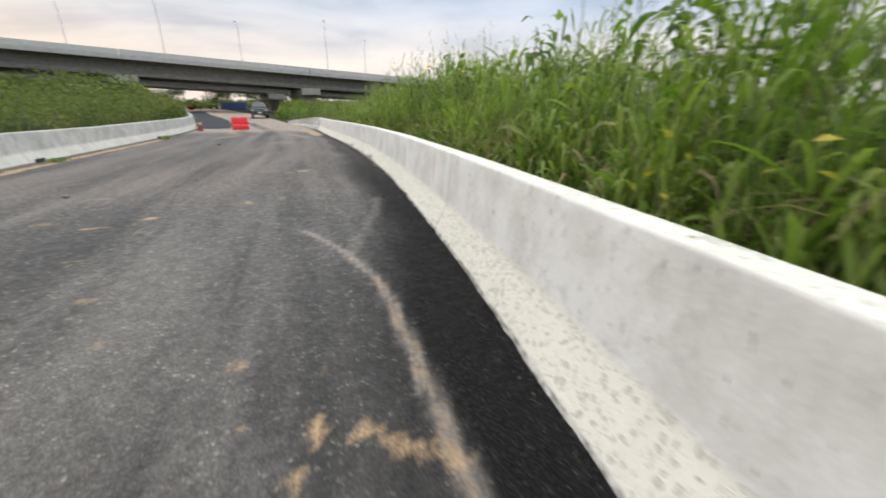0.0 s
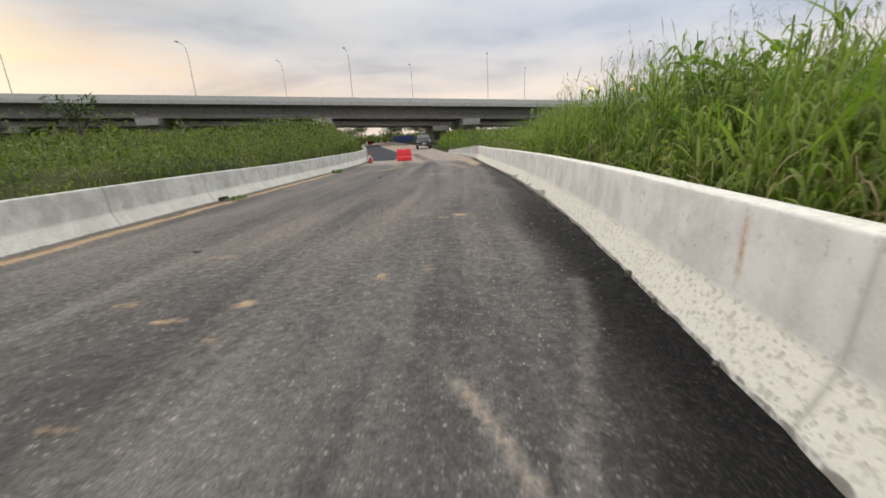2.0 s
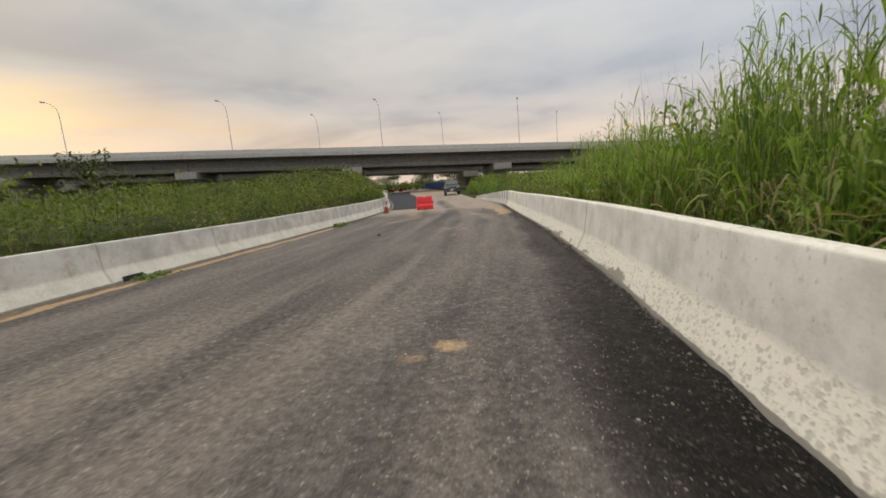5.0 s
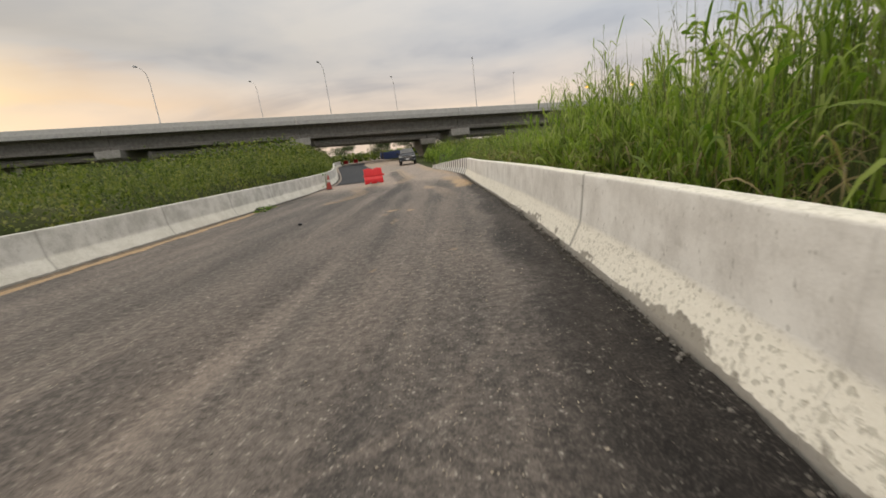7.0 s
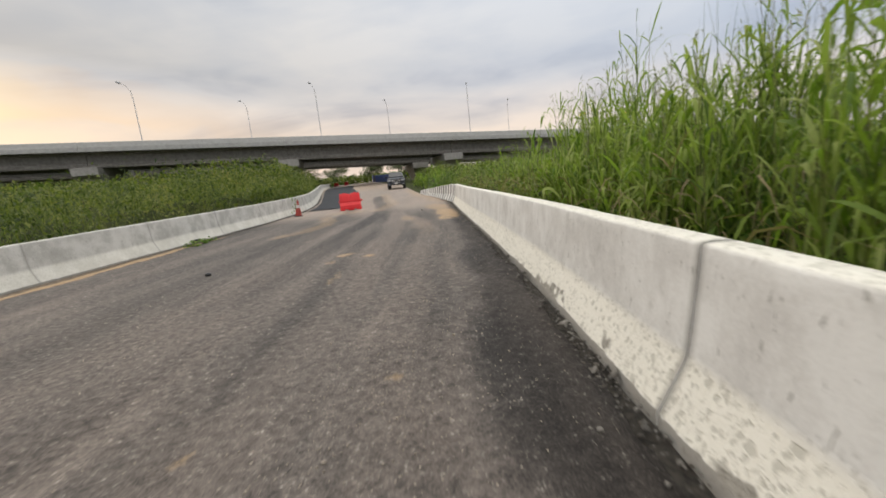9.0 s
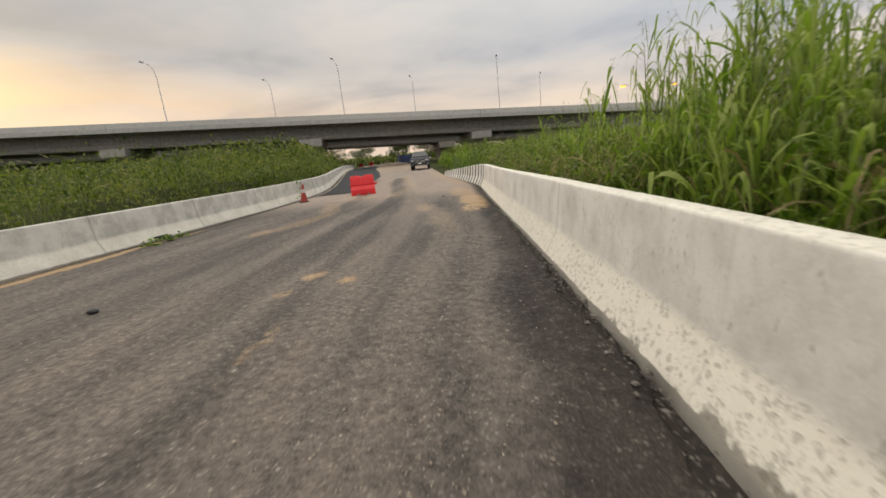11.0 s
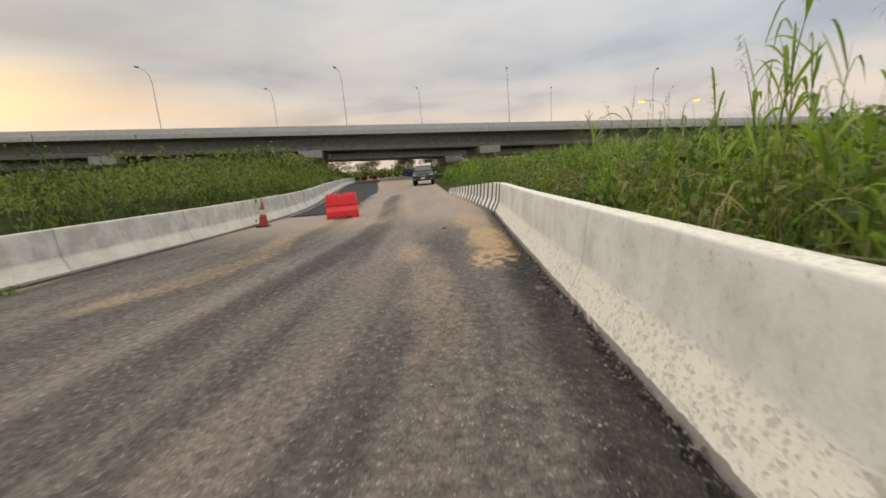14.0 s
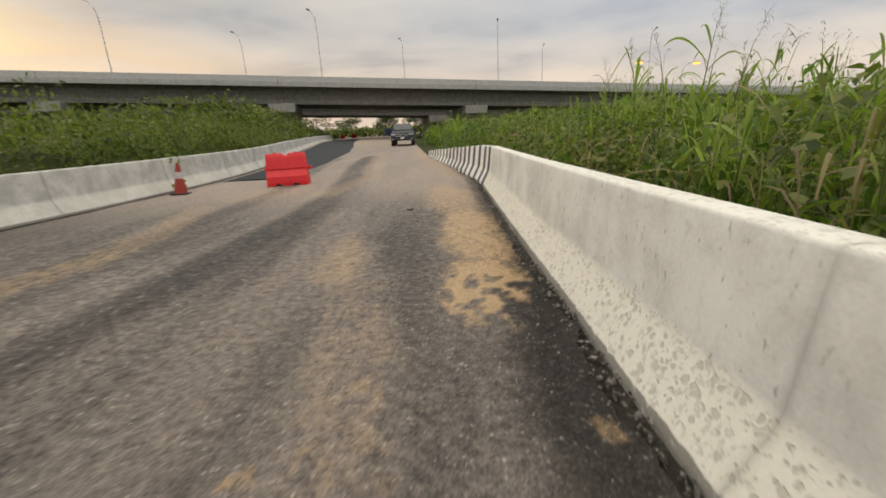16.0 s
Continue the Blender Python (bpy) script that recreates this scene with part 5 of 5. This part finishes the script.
    for s in (-1, 1):
        bm = bmesh.new()
        box(bm, s * 0.70 - 0.17, s * 0.70 + 0.17, -0.02, 0.2, 0.80, 0.95, 0.035)
        part("headlight", bm, M_LAMP, e)
        bm = bmesh.new()
        box(bm, s * 0.74 - 0.07, s * 0.74 + 0.07, -0.115, -0.08, 0.47, 0.55, 0.02)
        part("fog_light", bm, M_LAMP, bumper)
        bm = bmesh.new()
        box(bm, s * 1.02 - 0.12, s * 1.02 + 0.12, 1.5, 1.62, 1.16, 1.36, 0.04)
        part("mirror", bm, M_CAR, e)
        for yy in (0.85, 4.1):
            bm = bmesh.new()
            tube(bm, [(s * 0.66, yy, 0.38), (s * 0.70, yy, 0.38), (s * 0.90, yy, 0.38), (s * 0.93, yy, 0.38)], [0.34, 0.38, 0.38, 0.34], 24)
            wheel = part("wheel", bm, M_RUBBER, e)
            bm = bmesh.new()
            tube(bm, [(s * 0.925, yy, 0.38), (s * 0.94, yy, 0.38)], [0.23, 0.20], 18)
            part("rim", bm, M_CHROME, wheel)
    return e


def build_tree(x, y, z, h, r, seed, label, trunk_h=0.3, leaves=2600):
    rng = np.random.default_rng(seed)
    e = empty("tree", Matrix.Translation((x, y, z)), label, "tree", "trees beyond the overpass")
    bm = bmesh.new()
    tube(bm, [(0, 0, -0.2), (0.1, 0, h * 0.25), (0.0, 0.1, h * 0.55), (0.2, 0, h * 0.85)], [0.035 * h, 0.026 * h, 0.016 * h, 0.005 * h], 8)
    ends = []
    for k in range(9):
        a, t = k * 2.4 + rng.uniform(0, 0.6), rng.uniform(trunk_h, 0.75)
        p = Vector((0, 0, h * t))
        q = p + Vector((math.cos(a) * r * 0.7, math.sin(a) * r * 0.7, h * rng.uniform(0.08, 0.22)))
        tube(bm, [p, (p + q) / 2 + Vector((0, 0, 0.03 * h)), q], [0.012 * h, 0.008 * h, 0.003 * h], 5)
        ends.append(q)
    part("trunk", bm, M_BARK, e)
    ends.append(Vector((0, 0, h * 0.85)))
    n = leaves
    c = np.array([list(q) for q in ends])[rng.integers(0, len(ends), n)]
    g = rng.normal(0, 1, (n, 3))
    g /= np.linalg.norm(g, axis=1)[:, None]
    P = c + g * (rng.uniform(0.3, 1.0, n) ** 0.5)[:, None] * np.array([r * 0.42, r * 0.42, h * 0.13])
    v, f = leaf_quads(P, rng.uniform(0.2, 0.42, n) * h / 8, rng, 0.8)
    arrays("crown", v, f, M_TREE, e)
    return e


def build_things():
    rng = np.random.default_rng(12)
    build_water_barrier(pose(-3.77, 29.62, float(gz(-3.77, 29.6)) - 0.005, 0, 0, 14), "red plastic water-filled barrier standing on the road")
    for x, y, r in ((-24.5, 104.0, 10), (-22.4, 105.0, 4)):
        build_water_barrier(pose(x, y, float(gz(x, y)), 0, 0, r), "faded red plastic barrier far along the road")
    build_cone(pose(-5.85, 28.6, float(gz(-5.85, 28.6)), 0, 4, 20), "scuffed orange traffic cone beside the barrier")
    build_weed(pose(-6.1, 29.0, float(gz(-6.1, 29.0)) - 0.01), "leafy weed growing behind the traffic cone", rng, 34, 1.0)
    for x, y, h in ((-5.72, 20.9, 0.12), (-5.78, 21.4, 0.14), (-5.82, 21.9, 0.10), (-5.62, 12.0, 0.10), (-5.64, 12.4, 0.08)):
        build_weed(pose(x, y, float(gz(x, y)) - 0.005), "low green weed at the foot of the barrier", rng, 30, h)
    build_pickup(pose(-4.42, 52.6, float(gz(-5.2, 54)), 0, 0, 6), "dark slate pickup truck parked facing the roadworks")
    # blue shed beyond the overpass
    e = empty("site_container", pose(-16.3, 122, float(gz(-12, 122)) - 0.05, 0, 0, 12), "blue steel site container beyond the bridge", "container")
    bm = bmesh.new()
    box(bm, -3.0, 3.0, -1.2, 1.2, 0, 1.9, 0.05)
    body = part("body", bm, M_BLUE, e)
    for k in range(20):
        bm = bmesh.new()
        box(bm, -2.85 + k * 0.3 - 0.05, -2.85 + k * 0.3 + 0.05, -1.24, -1.19, 0.15, 1.75, 0.012)
        part("rib", bm, M_BLUE, body)
    for k, (x, y, h, r) in enumerate(((-17.8, 116, 5.2, 2.2), (-9.6, 113, 4.6, 2.8), (-27, 165, 7, 4.5), (-39.5, 162, 6.2, 3.6), (-7, 121, 4.4, 2.6), (-4, 150, 9, 5), (4, 165, 10, 6), (-20, 190, 9, 6), (-48, 190, 8, 6), (14, 185, 9, 6), (-64, 200, 9, 7), (28, 200, 10, 7))):
        build_tree(x, y, float(gz(-12, y)) - 0.1, h, r, 50 + k, "dark broad-leaved tree beyond the overpass")
    for x, y, a, arm, h in ((25.2, 75.4, -90, 2.6, 8.0), (27.7, 75.8, 90, 1.3, 7.6)):
        build_street_lamp(x, y, float(gz(6, y)) - 0.1, h, arm, a, "grey street lamp with a glowing orange head", True)
    for y, d, h in ((20.9, 1.0, 2.2), (21.3, 1.3, 1.85), (21.6, 1.7, 1.9), (20.7, 1.8, 2.0), (22.3, 1.5, 1.7), (24.6, 1.4, 1.95), (25.2, 1.1, 1.85), (25.6, 1.7, 2.0), (26.3, 1.3, 1.8), (24.9, 1.9, 1.9), (27.0, 1.6, 1.85), (25.9, 2.2, 1.95), (19.4, 1.3, 2.3), (19.0, 1.0, 2.2)):
        x = float(right_x(y)) + 0.6 + d
        build_reed(pose(x, y, float(gz(x, y)) - 0.06), "tall green reed rising above the scrub", rng, h)
    build_tree(-25.4, 29.4, float(gz(-12, 29.4)) - 0.1, 5.4, 1.5, 91, "slender young tree standing in the scrub", 0.45, 520)
    for k, (x, y, h, r) in enumerate(((-27, 19, 3.0, 3.2), (-33, 24, 3.4, 3.6), (-22, 36, 2.9, 2.6), (-34, 42, 3.2, 3.4))):
        build_tree(x, y, float(gz(-12, y)) - 0.1, h, r, 95 + k, "rounded dark-green bush in the scrub", 0.12)
    # Black blocks set on the foot stand in for the shaded drain slots.
    for y in (12.1, 21.7):
        bm = bmesh.new()
        box(bm, -0.03, 0.0, -0.2, 0.2, 0.0, 0.10, 0.01)
        ob = part("drain_shade_block", bm, M_RUBBER)
        ob.location = (float(left_x(y)) + 0.012, y, float(gz(left_x(y), y)) - 0.005)
        tagged(ob, "black block for the shaded drain opening at the barrier foot", "drain")
    # stone that lies by itself on the road
    for x, y, s in ((-2.95, 16.9, 0.05), (1.30, 12.6, 0.018), (1.0, 10.28, 0.014), (-0.25, 25.6, 0.05), (-3.3, 7.0, 0.045)):
        bm = bmesh.new()
        r = bmesh.ops.create_icosphere(bm, subdivisions=2, radius=s)
        for v in bm.verts:
            v.co *= 1 + 0.25 * noise.noise(v.co * 14 + Vector((x, y, 0)))
            v.co.z *= 0.6
        ob = part("stone", bm, M_STONE if y != 16.9 else M_TRIM)
        ob.location = (x, y, float(gz(x, y)) + s * 0.45)
        tagged(ob, "small loose stone lying on the asphalt", "stone", "loose stones")


def build_gravel():
    rng = np.random.default_rng(3)
    n = 5200
    y = np.concatenate([rng.uniform(0.2, 30, 2600), rng.uniform(6, 28, 2600)])
    e = np.concatenate([np.abs(rng.normal(0, 0.06, 2600)) + 0.01, rng.uniform(0.05, 3.6, 2600)])
    x = right_x(y) - e
    s = np.concatenate([rng.uniform(0.002, 0.008, 2600), rng.uniform(0.0015, 0.005, 2600)]) * np.where(rng.uniform(0, 1, 5200) < 0.03, 2.0, 1.0)
    base = np.array([[1, 0, 0], [-1, 0, 0], [0, 1, 0], [0, -1, 0], [0, 0, 0.8], [0, 0, -0.6]])
    s[:2600] *= np.where(rng.uniform(0, 1, 2600) < 0.14, 2.6, 1.0) * sstep(5, 11, y[:2600]) + 0.4
    tri = np.array([[0, 2, 4], [2, 1, 4], [1, 3, 4], [3, 0, 4], [2, 0, 5], [1, 2, 5], [3, 1, 5], [0, 3, 5]])
    a = rng.uniform(0, 6.3, n)
    V = base[None] * (1 + rng.normal(0, 0.28, (n, 6, 1)))
    c, sn = np.cos(a)[:, None], np.sin(a)[:, None]
    V = np.stack([V[..., 0] * c - V[..., 1] * sn, V[..., 0] * sn + V[..., 1] * c, V[..., 2]], -1) * s[:, None, None]
    V = V + np.stack([x, y, gz(x, y) + s * 0.4], -1)[:, None, :]
    F = (tri[None] + (np.arange(n) * 6)[:, None, None]).reshape(-1, 3)
    tagged(arrays("gravel", V.reshape(-1, 3), F, M_STONE), "loose grit scattered along the road edge", "gravel", kind="stuff")


def build_grit():
    """Pale crumbs thrown over the wheel paths."""
    rng = np.random.default_rng(14)
    n = 11000
    y = rng.uniform(4.5, 25, n)
    e = np.where(rng.uniform(0, 1, n) < 0.72, np.abs(rng.normal(1.05, 0.42, n)), rng.uniform(0.1, 4.5, n))
    x = right_x(y) - e
    keep = lumpy(x * 2.2, y * 1.3, 43) + rng.normal(0, 0.5, n) > -0.05
    x, y = x[keep], y[keep]
    n = len(x)
    s = rng.uniform(0.0022, 0.0058, n) * np.where(rng.uniform(0, 1, n) < 0.05, 2.0, 1.0)
    base = np.array([[1, 0, 0], [-1, 0, 0], [0, 1, 0], [0, -1, 0], [0, 0, 0.6], [0, 0, -0.5]])
    tri = np.array([[0, 2, 4], [2, 1, 4], [1, 3, 4], [3, 0, 4], [2, 0, 5], [1, 2, 5], [3, 1, 5], [0, 3, 5]])
    V = base[None] * (1 + rng.normal(0, 0.35, (n, 6, 1)))
    a = rng.uniform(0, 6.3, n)
    c, sn = np.cos(a)[:, None], np.sin(a)[:, None]
    V = np.stack([V[..., 0] * c - V[..., 1] * sn, V[..., 0] * sn + V[..., 1] * c, V[..., 2]], -1) * s[:, None, None]
    V = V + np.stack([x, y, gz(x, y) + s * 0.25 + 0.002], -1)[:, None, :]
    F = (tri[None] + (np.arange(n) * 6)[:, None, None]).reshape(-1, 3)
    tagged(arrays("grit", V.reshape(-1, 3), F, M_GRIT), "pale crumbs of stone and soil on the asphalt", "gravel", kind="stuff")


def build_clods():
    """Broken crumbs of asphalt and earth in the gap along the barrier's foot."""
    rng = np.random.default_rng(21)
    n = 2200
    y = rng.uniform(7.5, 29, n)
    y = y[lumpy(y * 3, y, 51) + rng.normal(0, 0.5, n) > 0]
    n = len(y)
    x = right_x(y) - 0.005 - np.abs(rng.normal(0.03, 0.045, n))
    r = rng.uniform(0.003, 0.010, n) * np.where(rng.uniform(0, 1, n) < 0.12, 1.9, 1.0)
    bm = bmesh.new()
    bmesh.ops.create_icosphere(bm, subdivisions=1, radius=1.0)
    base = np.array([v.co[:] for v in bm.verts])
    tri = np.array([[v.index for v in f.verts] for f in bm.faces])
    bm.free()
    V = base[None] * (1 + rng.normal(0, 0.22, (n, len(base), 1))) * r[:, None, None] * np.array([1.0, 1.3, 0.7])
    V = V + np.stack([x, y, gz(x, y) - 0.012 + r * 0.4], -1)[:, None, :]
    F = (tri[None] + (np.arange(n) * len(base))[:, None, None]).reshape(-1, 3)
    tagged(arrays("clods", V.reshape(-1, 3), F, M_CLOD), "dark crumbs of broken asphalt along the barrier foot", "rubble", kind="stuff")
    # larger lumps stuck to the foot
    for yy, rr in ((5.55, 0.035), (5.00, 0.022), (4.2, 0.018)):
        bm = bmesh.new()
        bmesh.ops.create_icosphere(bm, subdivisions=2, radius=rr)
        for v in bm.verts:
            v.co *= 1 + 0.35 * noise.noise(v.co * 40 + Vector((yy, 0, 0)))
        ob = part("asphalt_lump", bm, M_CLOD)
        xx = float(right_x(yy)) - 0.012
        ob.location = (xx, yy, float(gz(xx, yy)) + rr * 0.7)
        tagged(ob, "dark lump of asphalt against the barrier foot", "lump", "asphalt lumps")


build_ground()
build_road()
build_barriers()
build_overpass()
build_scrub()
build_reeds()
build_things()
build_gravel()
build_grit()
build_clods()
